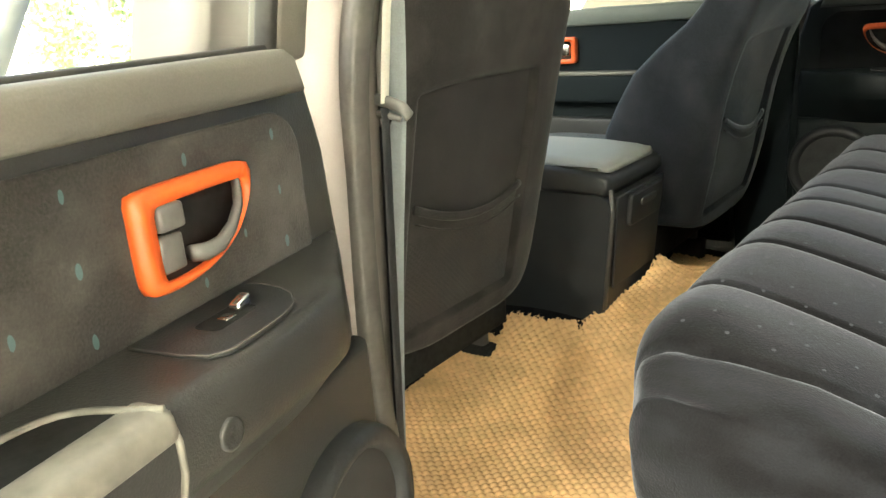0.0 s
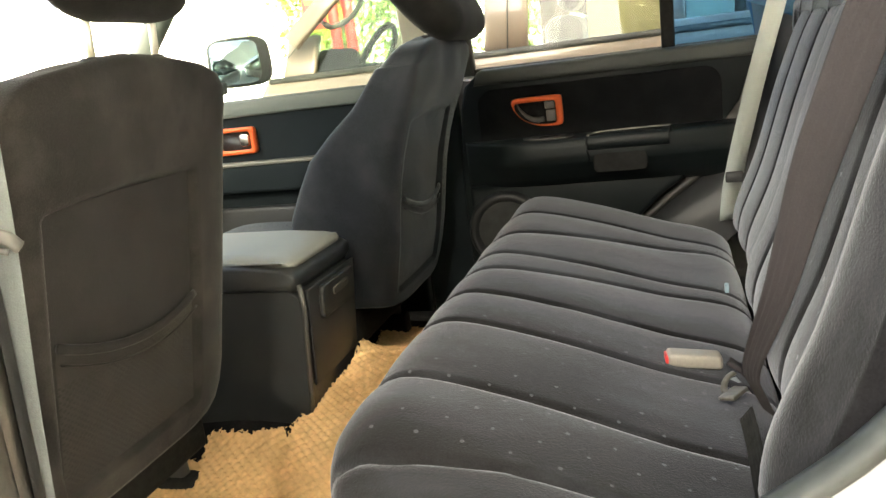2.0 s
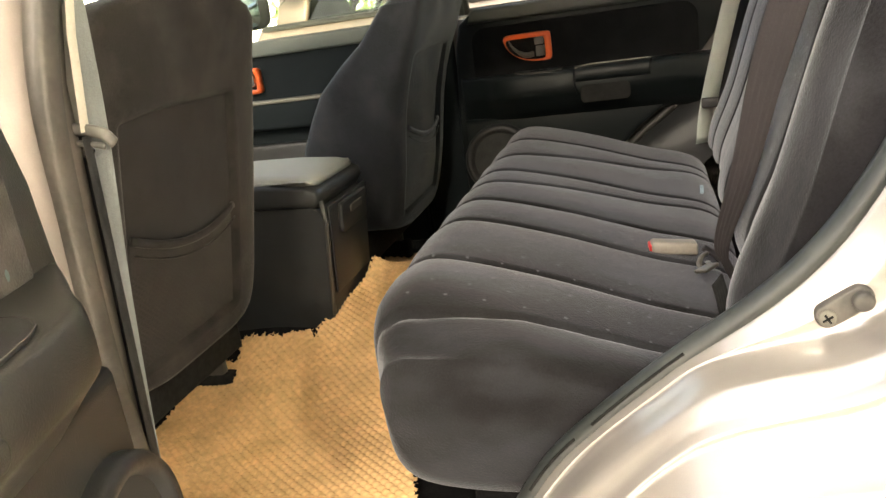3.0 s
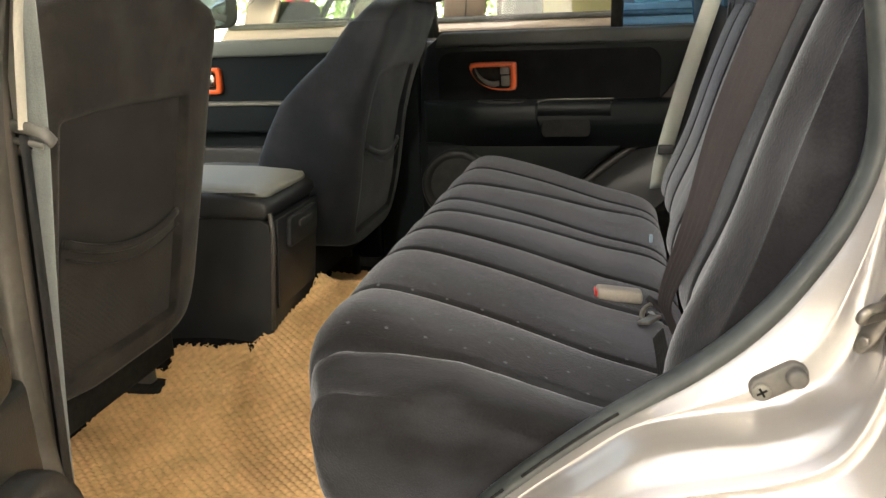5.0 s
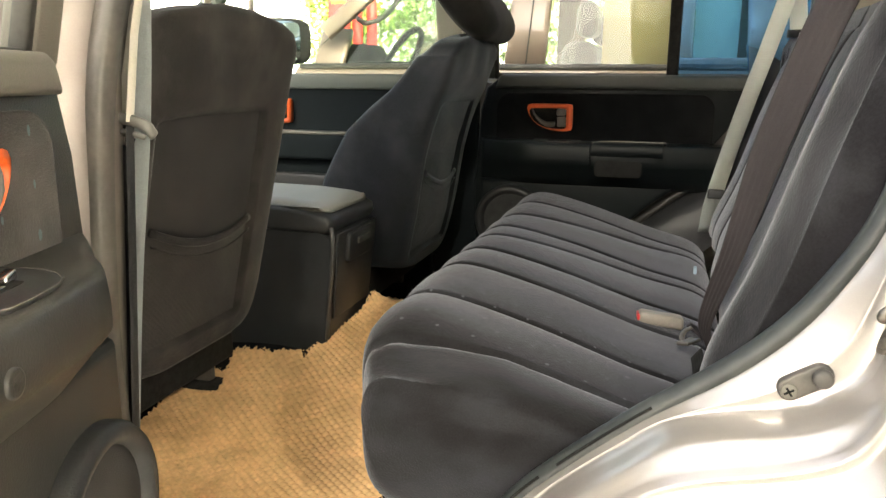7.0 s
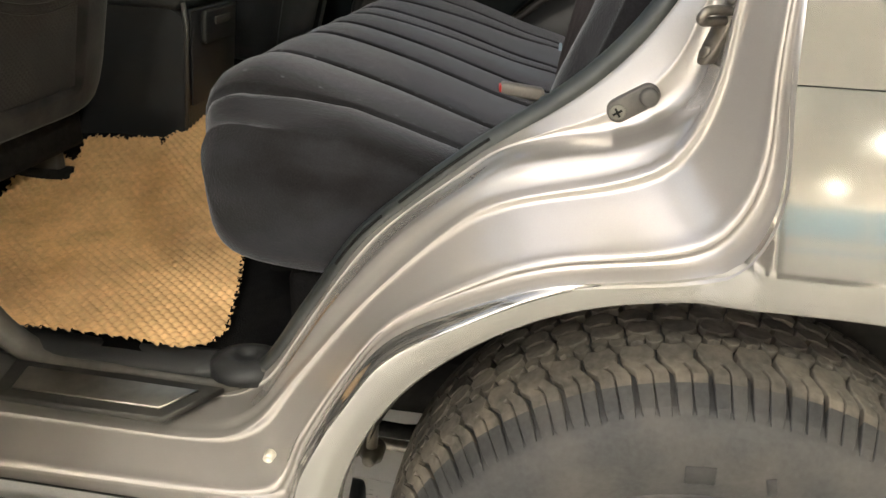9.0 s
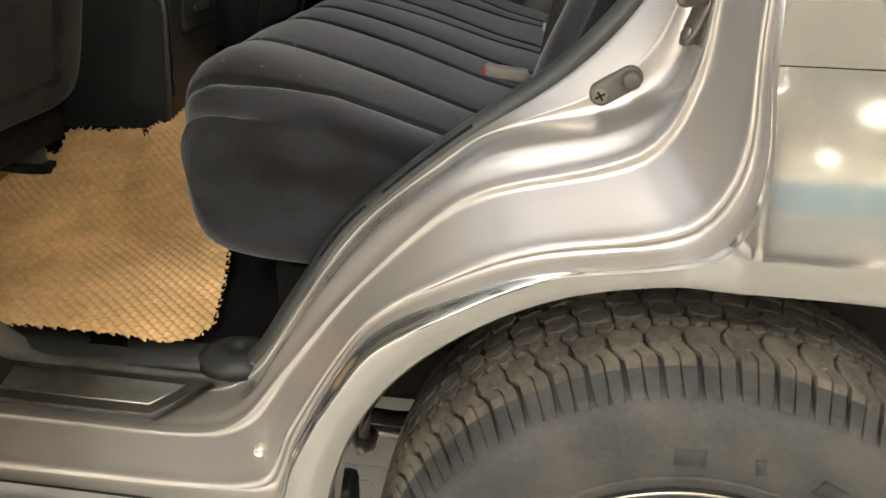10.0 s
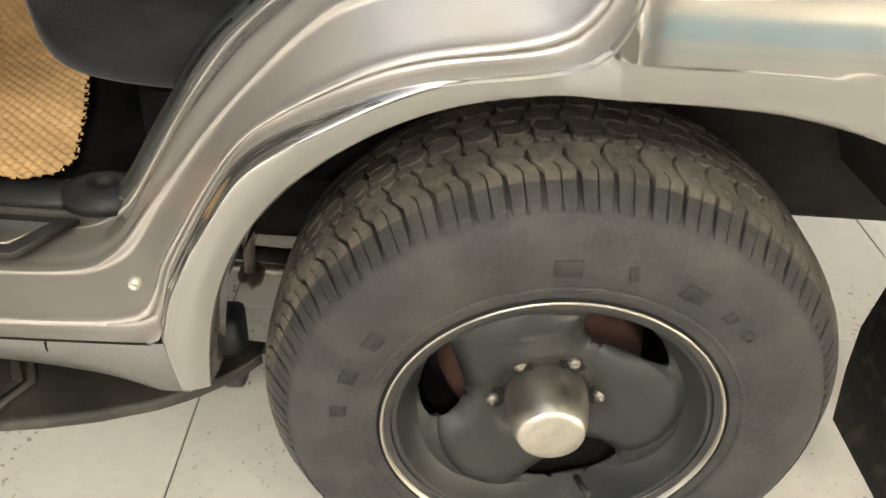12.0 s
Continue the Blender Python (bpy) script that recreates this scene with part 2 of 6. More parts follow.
BOARD = surf("dusty_step_plastic", (0.026, 0.0245, 0.022), 0.55, 0, 0.3, 300, 9, 0.3, dust=(0.15, 0.132, 0.11), dust_amount=0.42, spec=0.3)
GLASS = glass("clear_car_glass", (0.93, 0.97, 0.94))
BLUE_GLASS = glass("blue_tinted_glass", (0.19, 0.52, 1.0), clear=1.0)
TILE = surf("pale_floor_tile", (0.6, 0.575, 0.52), 0.3, 0, 0.05, 40, 2.5, 0.02, dust=(0.42, 0.4, 0.34), dust_amount=0.3, specks=(0.16, 0.15, 0.12))
GROUT = surf("dark_grout", (0.12, 0.11, 0.1), 0.9, 0, 0.2)


# ---- mesh helpers ----
def part(name, bm, material, parent, label="", smooth=True):
    """Links a bmesh as one mesh under a thing or under a part."""
    me = bpy.data.meshes.new(name)
    bmesh.ops.recalc_face_normals(bm, faces=bm.faces)
    bm.to_mesh(me)
    bm.free()
    me.polygons.foreach_set("use_smooth", [smooth] * len(me.polygons))
    me.materials.append(material)
    ob = new(name, me)
    if parent:
        ob.parent = parent
        ob.matrix_parent_inverse = parent.matrix_basis.inverted()
    if label:
        ob["label"] = label
    return ob


def thing(name, at, label, category, group="", kind=""):
    ob = new(name)
    ob.location = at
    ob.matrix_basis = Matrix.Translation(at)
    return tagged(ob, label, category, group, kind)


def catmull(pts, n):
    """n points spaced evenly along a smooth curve through pts."""
    p = [np.array(q, float) for q in pts]
    p = [2 * p[0] - p[1]] + p + [2 * p[-1] - p[-2]]
    out = []
    for i in range(1, len(p) - 2):
        for t in np.linspace(0, 1, 24, endpoint=False):
            a, b, c, d = p[i - 1:i + 3]
            out.append(0.5 * (2 * b + (c - a) * t + (2 * a - 5 * b + 4 * c - d) * t * t + (3 * b - a - 3 * c + d) * t ** 3))
    out.append(p[-2])
    return even(np.array(out), n)


def even(line, n):
    line = np.array(line, float)
    s = np.concatenate(([0], np.cumsum(np.linalg.norm(np.diff(line, axis=0), axis=1))))
    return np.stack([np.interp(np.linspace(0, s[-1], n), s, line[:, k]) for k in range(line.shape[1])], axis=1)


def loft(lines, closed=False, caps=False, wrap=False):
    """A sheet through lines of equally many points. closed: each line is a ring; wrap: the last line joins the first."""
    bm = bmesh.new()
    rows = [[bm.verts.new(tuple(p)) for p in line] for line in lines]
    n = len(rows[0])
    for i in range(len(rows) if wrap else len(rows) - 1):
        a, b = rows[i], rows[(i + 1) % len(rows)]
        for j in range(n if closed else n - 1):
            k = (j + 1) % n
            bm.faces.new((a[j], a[k], b[k], b[j]))
    if caps:
        bm.faces.new(rows[0])
        bm.faces.new(rows[-1])
    return bm


def sweep(path, profile, up=(0, 0, 1), closed=False, caps=True):
    """A profile of (side, up) pairs carried along a path."""
    path = [Vector(p) for p in path]
    rings, n = [], len(path)
    for i, p in enumerate(path):
        a = path[(i - 1) % n] if closed or i else p
        b = path[(i + 1) % n] if closed or i < n - 1 else p
        d = (b - a).normalized()
        side = d.cross(Vector(up)).normalized()
        top = side.cross(d)
        rings.append([p + side * u + top * v for u, v in profile])
    return loft(rings, closed=True, caps=caps and not closed, wrap=closed)


def ring(rx, ry=None, n=10, power=2.0):
    ry = ry or rx
    out = []
    for i in range(n):
        a = 2 * math.pi * i / n
        c, s = math.cos(a), math.sin(a)
        out.append((rx * math.copysign(abs(c) ** (2 / power), c), ry * math.copysign(abs(s) ** (2 / power), s)))
    return out


def block(lo, hi, bevel=0.005, seg=2, at=None):
    """A box with rounded edges, between two corners; at maps its points."""
    bm = bmesh.new()
    bmesh.ops.create_cube(bm, size=1)
    for v in bm.verts:
        v.co = [l + (c + 0.5) * (h - l) for c, l, h in zip(v.co, lo, hi)]
    if bevel:
        bmesh.ops.bevel(bm, geom=bm.edges[:], offset=bevel, segments=seg, affect="EDGES", profile=0.5)
    if at:
        for v in bm.verts:
            v.co = at(*v.co)
    return bm


def turned(profile, centre, axis="y", n=48, start=0.0):
    """A body of revolution: (radius, along) pairs round an axis through centre."""
    c = Vector(centre)
    rows = []
    for r, h in profile:
        row = []
        for i in range(n):
            a = start + 2 * math.pi * i / n
            u, v = r * math.cos(a), r * math.sin(a)
            row.append(c + (Vector((u, h, v)) if axis == "y" else Vector((u, v, h)) if axis == "z" else Vector((h, u, v))))
        rows.append(row)
    return loft(rows, closed=True)


def slab(outline, y0, y1, at=None, bevel=0.0, seg=2):
    """A flat outline of (x, z) pairs given a thickness from y0 to y1."""
    bm = bmesh.new()
    f = bm.faces.new([bm.verts.new((x, y0, z)) for x, z in outline])
    up = bmesh.ops.extrude_face_region(bm, geom=[f])
    for v in up["geom"]:
        if isinstance(v, bmesh.types.BMVert):
            v.co.y = y1
    if bevel:
        rim = [e for e in bm.edges if abs(e.verts[0].co.y - e.verts[1].co.y) < 1e-6]
        bmesh.ops.bevel(bm, geom=rim, offset=bevel, segments=seg, affect="EDGES", profile=0.5)
    if at:
        for v in bm.verts:
            v.co = at(*v.co)
    return bm


def rounded(x0, z0, x1, z1, r, n=5):
    out = []
    for cx, cz, a0 in ((x1 - r, z1 - r, 0), (x0 + r, z1 - r, 90), (x0 + r, z0 + r, 180), (x1 - r, z0 + r, 270)):
        for i in range(n + 1):
            a = radians(a0 + 90 * i / n)
            out.append((cx + r * math.cos(a), cz + r * math.sin(a)))
    return out


def frame_of(outer, inner, y0, y1, at=None):
    """A flat frame between two outlines with equally many points, from y0 to y1."""
    rows = [[(x, y, z) for x, z in o] for o, y in ((outer, y0), (outer, y1), (inner, y1), (inner, y0))]
    if at:
        rows = [[at(*p) for p in row] for row in rows]
    return loft(rows, closed=True, wrap=True)


# ---- the car ----
MID = 0.915
car = thing("car", (0, MID, 0), "silver off-road car with one rear door wide open", "car")

# door opening: seal line, jamb ridge and outer edge
S_LINE = catmull([(-1.0, 0.54), (-0.85, 0.54), (-0.63, 0.535), (-0.545, 0.57), (-0.474, 0.675), (-0.415, 0.766), (-0.36, 0.822), (-0.281, 0.89),
                  (-0.195, 0.955), (-0.144, 1.003), (-0.105, 1.055), (-0.07, 1.12), (-0.055, 1.19), (-0.07, 1.3), (-0.095, 1.42), (-0.15, 1.7)], 110)
R_LINE = catmull([(-1.0, 0.532), (-0.8, 0.532), (-0.6, 0.533), (-0.525, 0.56), (-0.458, 0.647), (-0.384, 0.745), (-0.295, 0.841), (-0.24, 0.877),
                  (-0.136, 0.907), (-0.089, 0.936), (-0.065, 1.0), (-0.06, 1.072), (-0.055, 1.2), (-0.075, 1.4), (-0.13, 1.7)], 110)
J_LINE = catmull([(-1.0, 0.537), (-0.85, 0.537), (-0.62, 0.534), (-0.535, 0.565), (-0.485, 0.637), (-0.433, 0.722), (-0.366, 0.808), (-0.287, 0.875), (-0.248, 0.905), (-0.191, 0.922),
                  (-0.136, 0.933), (-0.09, 0.955), (-0.066, 0.987), (-0.058, 1.04), (-0.05, 1.2), (-0.07, 1.4), (-0.135, 1.7)], 110)
E_LINE = catmull([(-1.0, 0.49), (-0.8, 0.495), (-0.56, 0.5), (-0.47, 0.505), (-0.445, 0.545), (-0.433, 0.587), (-0.384, 0.684), (-0.337, 0.751), (-0.256, 0.799),
                  (-0.179, 0.829), (-0.063, 0.851), (-0.027, 0.883), (-0.013, 0.936), (-0.02, 1.017), (-0.022, 1.082), (-0.025, 1.2), (-0.045, 1.4), (-0.1, 1.7)], 110)


def at_y(line, y):
    return [(p[0], y, p[1]) for p in line]


def between(a, b, f):
    return a * (1 - f) + b * f


def body_side():
    jamb = loft([at_y(S_LINE, 0.205), at_y(S_LINE, 0.186), at_y(between(S_LINE, J_LINE, 0.1), 0.176), at_y(between(S_LINE, J_LINE, 0.16), 0.1725), at_y(between(S_LINE, J_LINE, 0.5), 0.166), at_y(between(S_LINE, J_LINE, 0.545), 0.164), at_y(between(S_LINE, J_LINE, 0.58), 0.1628), at_y(between(S_LINE, J_LINE, 0.62), 0.1632), at_y(between(S_LINE, J_LINE, 0.9), 0.1615), at_y(between(S_LINE, J_LINE, 0.97), 0.158), at_y(J_LINE, 0.1535), at_y(between(J_LINE, R_LINE, 0.035), 0.1505), at_y(between(J_LINE, R_LINE, 0.07), 0.14), at_y(between(J_LINE, R_LINE, 0.12), 0.126), at_y(between(J_LINE, R_LINE, 0.18), 0.114), at_y(between(J_LINE, R_LINE, 0.26), 0.108),
                 at_y(between(J_LINE, R_LINE, 0.5), 0.104), at_y(between(J_LINE, R_LINE, 0.75), 0.1), at_y(between(J_LINE, R_LINE, 0.92), 0.095), at_y(R_LINE, 0.084), at_y(between(R_LINE, E_LINE, 0.05), 0.081), at_y(between(R_LINE, E_LINE, 0.11), 0.086), at_y(between(R_LINE, E_LINE, 0.18), 0.08), at_y(between(R_LINE, E_LINE, 0.35), 0.064),
                 at_y(between(R_LINE, E_LINE, 0.62), 0.045), at_y(between(R_LINE, E_LINE, 0.72), 0.034), at_y(between(R_LINE, E_LINE, 0.78), 0.022), at_y(between(R_LINE, E_LINE, 0.83), 0.03),
                 at_y(between(R_LINE, E_LINE, 0.9), 0.033), at_y(between(R_LINE, E_LINE, 0.96), 0.022), at_y(E_LINE, 0.01), at_y(E_LINE + np.array((0.004, -0.004)), 0.004)])
    def step(x, a, b):
        t = min(1.0, max(0.0, (x - a) / (b - a)))
        return t * t * (3 - 2 * t)

    def swell(x, z):
        y = -0.008 + 0.034 * min(1.0, max(0.0, (z - 0.86) / 0.156)) ** 1.1 + 0.014 * max(0.0, 0.86 - z) / 0.4 + 0.2 * max(0.0, z - 1.016) + 0.13 * min(0.08, max(0.0, z - 1.016)) + 0.04 * max(0.0, z - 1.22)
        return 0.006 + (y - 0.006) * step(x, -0.07, -0.01)
    for v in jamb.verts:
        if v.co.z < 1.5:
            v.co.y += (swell(v.co.x, v.co.z) - 0.006) * max(0.0, 1 - v.co.y / 0.06)
    part("door_jamb", jamb, JAMB, car)

    def arch(f):
        c, s = math.cos(f), math.sin(f)
        return np.array((0.03 - 0.43 * math.copysign(abs(c) ** 0.8, c), 0.40 + 0.427 * s ** 0.8))

    mid = np.array((0.03, 0.40))
    low = [i for i in range(110) if E_LINE[i][0] > -0.452 and 0.53 < E_LINE[i][1] < 0.874]
    crease = np.array([mid + (arch(f) - mid) * np.array((1.09, 1.1)) for f in np.linspace(1.7, math.pi - 0.05, 100)])
    outer = even(np.vstack([[(-0.436, 0.455), (-0.446, 0.5)], E_LINE[low], [(-0.005, 0.869)], crease]), 220)
    inner = even(np.array([arch(f) for f in np.linspace(0.075, math.pi - 0.05, 300)]), 220)

    def face(x, z):
        return swell(x, z) + 0.0005

    rows = [[(x, face(x, z), z) for x, z in outer]]
    for f, y in ((0.03, -0.013), (0.07, -0.014), (0.13, -0.015), (0.2, -0.0155), (0.3, -0.0155), (0.45, -0.0145), (0.6, -0.0125), (0.9, -0.0075), (0.97, -0.0045), (1.0, 0.003), (1.03, 0.025), (1.05, 0.05)):
        row = []
        for (x, z), (xo, zo) in zip(between(outer, inner, f), outer):
            k, w = step(f, 0.0, 0.16), step(xo, -0.34, -0.12)
            flush = face(x, max(z, 0.62)) + (0.0 if f < 0.95 else 0.004 if f < 0.99 else 0.012 if f < 1.02 else 0.035 if f < 1.04 else 0.06)
            goal = (face(xo, zo) * (1 - k) + (y + 0.007 * step(xo, -0.3, -0.1)) * k) * (1 - w) + flush * w
            row.append((x, goal, z))
        rows.append(row)
    skin = loft(rows)
    hold = [i for i in range(220) if outer[i][0] > -0.036 and outer[i][1] > 0.42 and i > 80]
    foot = outer[hold]
    side = E_LINE[[i for i in range(110) if E_LINE[i][0] > -0.04 and 0.872 < E_LINE[i][1] < 1.016]]
    rim = even(np.vstack([side, [(-0.02, 1.016), (0.1, 1.016), (0.6, 1.016), (1.0, 1.016), (1.0, 0.7), (1.0, 0.42)]]), len(hold))
    sheet_rows = [[skin.verts.new((x, face(x, z) if z > 0.62 or f == 1 else face(x, 0.62), z)) for x, z in between(rim, foot, f)] for f in np.linspace(0, 1, 16)]
    for p, q in zip(sheet_rows, sheet_rows[1:]):
        for m in range(len(hold) - 1):
            skin.faces.new((p[m], p[m + 1], q[m + 1], q[m]))
    bmesh.ops.remove_doubles(skin, verts=skin.verts[:], dist=0.0002)
    part("rear_quarter_panel", skin, PAINT, car, "silver wheel arch and lower quarter panel")
    top = even(E_LINE[[i for i in range(110) if E_LINE[i][1] > 1.017]], 24)
    rows = []
    for f in np.linspace(0, 1, 12):
        rows.append([(x + (1.0 - x) * f, swell(x + (1.0 - x) * f, z) if z < 1.5 else swell(x + (1.0 - x) * f, z) * (0.4 + 0.6 * min(1.0, f * 6)), z) for x, z in np.vstack([[(-0.02, 1.0172)], top])])
    rows.append([(1.0, 0.3, p[2]) for p in rows[-1]])
    part("upper_quarter_panel", loft(rows), PAINT, car)
    liner = even(np.array([arch(f) for f in np.linspace(0.42, math.pi - 0.42, 120)]), 40) * 0.985 + np.array((0.0, 0.004))
    part("wheel_well", loft([at_y(liner, 0.03), at_y(liner, 0.14), at_y(liner * 0.99, 0.36)]), WELL, car)
    # sill rocker below the door opening
    sill = []
    for y, z, y2, z2 in ((0.006, 0.5, 0.006, 0.503), (0.003, 0.491, 0.002, 0.493), (0.006, 0.478, -0.003, 0.482), (0.014, 0.462, -0.006, 0.468), (0.028, 0.445, -0.006, 0.452), (0.05, 0.43, -0.002, 0.438), (0.085, 0.42, 0.03, 0.428), (0.16, 0.415, 0.14, 0.425)):
        row = []
        for x in np.concatenate((np.linspace(-2.0, -0.7, 12), np.linspace(-0.68, -0.425, 24))):
            f = min(1.0, max(0.0, (x + 0.68) / 0.22)) ** 1.6
            row.append((x, y + (y2 - y) * f, z + (z2 - z) * f))
        sill.append(row)
    part("rocker_panel", loft(sill), ROCKER_SHADED, car, "silver rocker, its dark reflection put into the paint")
    part("rocker_gap", sweep([(-0.577, 0.0035, 0.499), (-0.577, 0.0025, 0.491), (-0.577, 0.0055, 0.478)], ring(0.0012, n=6), (1, 0, 0)), DARK, car)
    part("rocker_seam", sweep([(-1.4, 0.0055, 0.5), (-0.577, 0.0055, 0.5), (-0.463, 0.0055, 0.502)], ring(0.0014, n=6)), DARK, car)


body_side()

# weatherstrip round the door opening
rise = [(p[0], 0.19, p[1]) for p in S_LINE if p[1] > 0.548] + [(-0.4, 0.3, 1.76), (-0.75, 0.3, 1.76), (-0.84, 0.27, 1.68)]
part("door_seal", sweep(catmull(rise, 140), ring(0.013, 0.015, 10), (0, 1, 0)), SEAL, car, "dusty grey rubber door seal")
lip = catmull([(p[0] - 0.0048, 0.1772, p[1] + 0.0048) for p in S_LINE if -0.44 < p[0] < -0.245], 40)
for a, b in ((1, 15), (18, 38)):
    part("seal_slit", sweep(lip[a:b], ring(0.0018, 0.0018, 6), (0, 1, 0)), DARK, car)
foot_seal = [(-0.535, 0.19, 0.57), (-0.6, 0.185, 0.545), (-0.75, 0.18, 0.548), (-0.86, 0.178, 0.556), (-0.925, 0.172, 0.62), (-0.94, 0.165, 0.72)]
foot_seal += [(x - 0.03, 0.16 + max(0, z - 1.25) * 0.22, z) for x, z in ((-0.915, 0.9), (-0.905, 1.1), (-0.886, 1.25), (-0.868, 1.4), (-0.84, 1.62))]
part("pillar_seal", sweep(catmull(foot_seal, 90), ring(0.0145, 0.018, 12, 3), (0, 1, 0)), PILLAR_SEAL, car, "black rubber seal on the pillar and sill")


MIRROR = surf("blue_mirror_glass", (0.35, 0.45, 0.52), 0.08, 1.0, 0.03, 60, 3, 0.0)
FILM_GLASS = glass("green_film_glass", (0.84, 0.96, 0.84), clear=0.66)
FRONT_TRIM = surf("matt_black_door_trim", (0.009, 0.0125, 0.0145), 0.75, 0, 0.2, 500, 4, 0.2, spec=0.1)


def near_pillar():
    """The painted pillar in front of the open rear door, with its dark trim strip inside."""
    zs = (0.5, 0.62, 0.75, 0.9, 1.1, 1.25, 1.45, 1.7)
    rows = []
    for z in zs:
        lean, xs = max(0, z - 1.25) * 0.22, -0.95 + 0.045 * (z - 0.7) / 0.6
        rows.append([(xs + dx, y + lean, z) for dx, y in ((-0.2, 0.0), (-0.075, 0.0), (-0.07, 0.012), (-0.068, 0.05), (-0.045, 0.055), (-0.04, 0.1), (-0.018, 0.108), (-0.012, 0.18), (-0.012, 0.2), (-0.1, 0.22))])
    part("door_pillar", loft(rows), PILLAR_SHADED, car, "silver door pillar with its shade put into the paint")
    for nm, lo, hi, m in (("lower_pillar_trim", 0.5, 1.19, PLASTIC), ("upper_pillar_trim", 1.195, 1.72, BEIGE)):
        rows = []
        for z in np.linspace(lo, hi, 6):
            lean, xs = max(0, z - 1.25) * 0.22, -0.945 + 0.045 * (z - 0.7) / 0.6
            rows.append([(xs + dx, y + lean, z) for dx, y in ((-0.004, 0.19), (0.0, 0.2), (-0.008, 0.208), (-0.13, 0.215), (-0.135, 0.19))])
        part(nm, loft(rows), m, car)


def far_side():
    """The closed side across the cabin: pillars, belt line, front door trim and the panes."""
    def at(x, n, z):
        return (x, 1.66 - n + (0.0 if z < 1.25 else -(z - 1.25) * 0.22), z)
    part("far_door_pillar", block((-0.94, -0.02, 1.22), (-0.825, 0.02, 1.74), 0.008, at=at), FAR_PILLAR_SHADED, car)
    part("far_pillar_strip", block((-0.825, -0.025, 1.22), (-0.8, 0.012, 1.74), 0.004, at=at), DARK, car)
    part("far_door_pillar_lower", block((-0.95, -0.02, 0.55), (-0.815, 0.03, 1.22), 0.008, at=at), FRONT_TRIM, car)
    part("far_rear_pillar", block((0.085, -0.04, 1.2), (0.3, 0.03, 1.74), 0.012, at=at), FAR_PILLAR_SHADED, car)
    part("windshield_pillar", sweep([(-1.95, 1.64, 1.22), (-1.75, 1.62, 1.42), (-1.45, 1.55, 1.7)], ring(0.035, 0.03, 12), (0, 1, 0)), FAR_TRIM_SHADED, car)
    part("far_outer_skin", block((-2.0, 1.76, 0.45), (1.0, 1.82, 1.235), 0.01), PAINT, car)
    part("far_wheel_house", loft([at_y((between(S_LINE, R_LINE, f) + np.array((0.05 * f, -0.02 * f)))[:88], y) for f, y in ((0.0, 1.655), (0.3, 1.60), (0.6, 1.58), (1.2, 1.575), (2.2, 1.57))]), PLASTIC, car, "dark wheel house trim")
    part("far_door_seal", sweep([(p[0], 1.635, p[1]) for p in S_LINE[::3] if p[1] < 1.2], ring(0.012, 0.014, 8), (0, 1, 0)), RUBBER, car)
    front = part("front_passenger_door", slab([(-1.95, 0.6), (-0.96, 0.6), (-0.95, 1.235), (-1.95, 1.235)], 0.0, 0.04, at=at, bevel=0.006), FRONT_TRIM, car, "black front door trim with orange bezel")
    part("upper_pad", slab([(-1.95, 1.215), (-0.95, 1.215), (-0.95, 1.262), (-1.95, 1.262)], -0.03, 0.055, at=at, bevel=0.008), FAR_TRIM_SHADED, front)
    part("armrest", slab([(-1.8, 1.0), (-1.0, 0.995), (-0.985, 1.08), (-1.8, 1.085)], 0.04, 0.1, at=at, bevel=0.012), FRONT_TRIM, front)
    part("armrest_trim", slab([(-1.75, 1.078), (-1.02, 1.076), (-1.02, 1.086), (-1.75, 1.088)], 0.06, 0.104, at=at, bevel=0.003), TAUPE, front)
    part("door_pocket", slab(rounded(-1.75, 0.68, -1.05, 0.95, 0.05), 0.04, 0.07, at=at, bevel=0.01), PLASTIC, front)
    part("handle_bezel", frame_of(rounded(-1.55, 1.108, -1.42, 1.185, 0.012), rounded(-1.538, 1.12, -1.434, 1.173, 0.008), 0.035, 0.058, at=at), ORANGE, front, "orange plastic bezel")
    part("handle_cup", slab(rounded(-1.54, 1.118, -1.432, 1.175, 0.008), 0.038, 0.043, at=at), PLASTIC, front)
    part("door_lever", slab(rounded(-1.47, 1.13, -1.44, 1.165, 0.008), 0.043, 0.058, at=at, bevel=0.003), CHROME, front)
    pane = part("front_side_window", loft([[at(-1.9, -0.03, 1.25), at(-0.95, -0.03, 1.25)], [at(-1.5, -0.03, 1.72), at(-0.95, -0.03, 1.72)]]), FILM_GLASS, car, smooth=False)
    pane.visible_shadow = False
    def turned_out(a, n, z):
        return (-1.632 + 0.75 * a + 0.66 * n, 1.97 + 0.66 * a - 0.75 * n, 1.378 + z)
    mirror = part("door_mirror", loft([[turned_out(u * k, n, v * k) for u, v in ring(0.104, 0.082, 28, 4)] for n, k in ((-0.1, 0.5), (-0.08, 0.8), (-0.035, 1.0), (0.0, 1.0), (0.0, 0.9))], closed=True, caps=True), PLASTIC, car, "black wing mirror")
    part("mirror_glass", slab([(u - 0.018, v) for u, v in ring(0.082, 0.071, 24, 5)], 0.002, 0.005, at=turned_out), MIRROR, mirror)
    part("mirror_arm", block((-1.67, 1.72, 1.28), (-1.63, 1.86, 1.32), 0.008), PLASTIC, mirror)


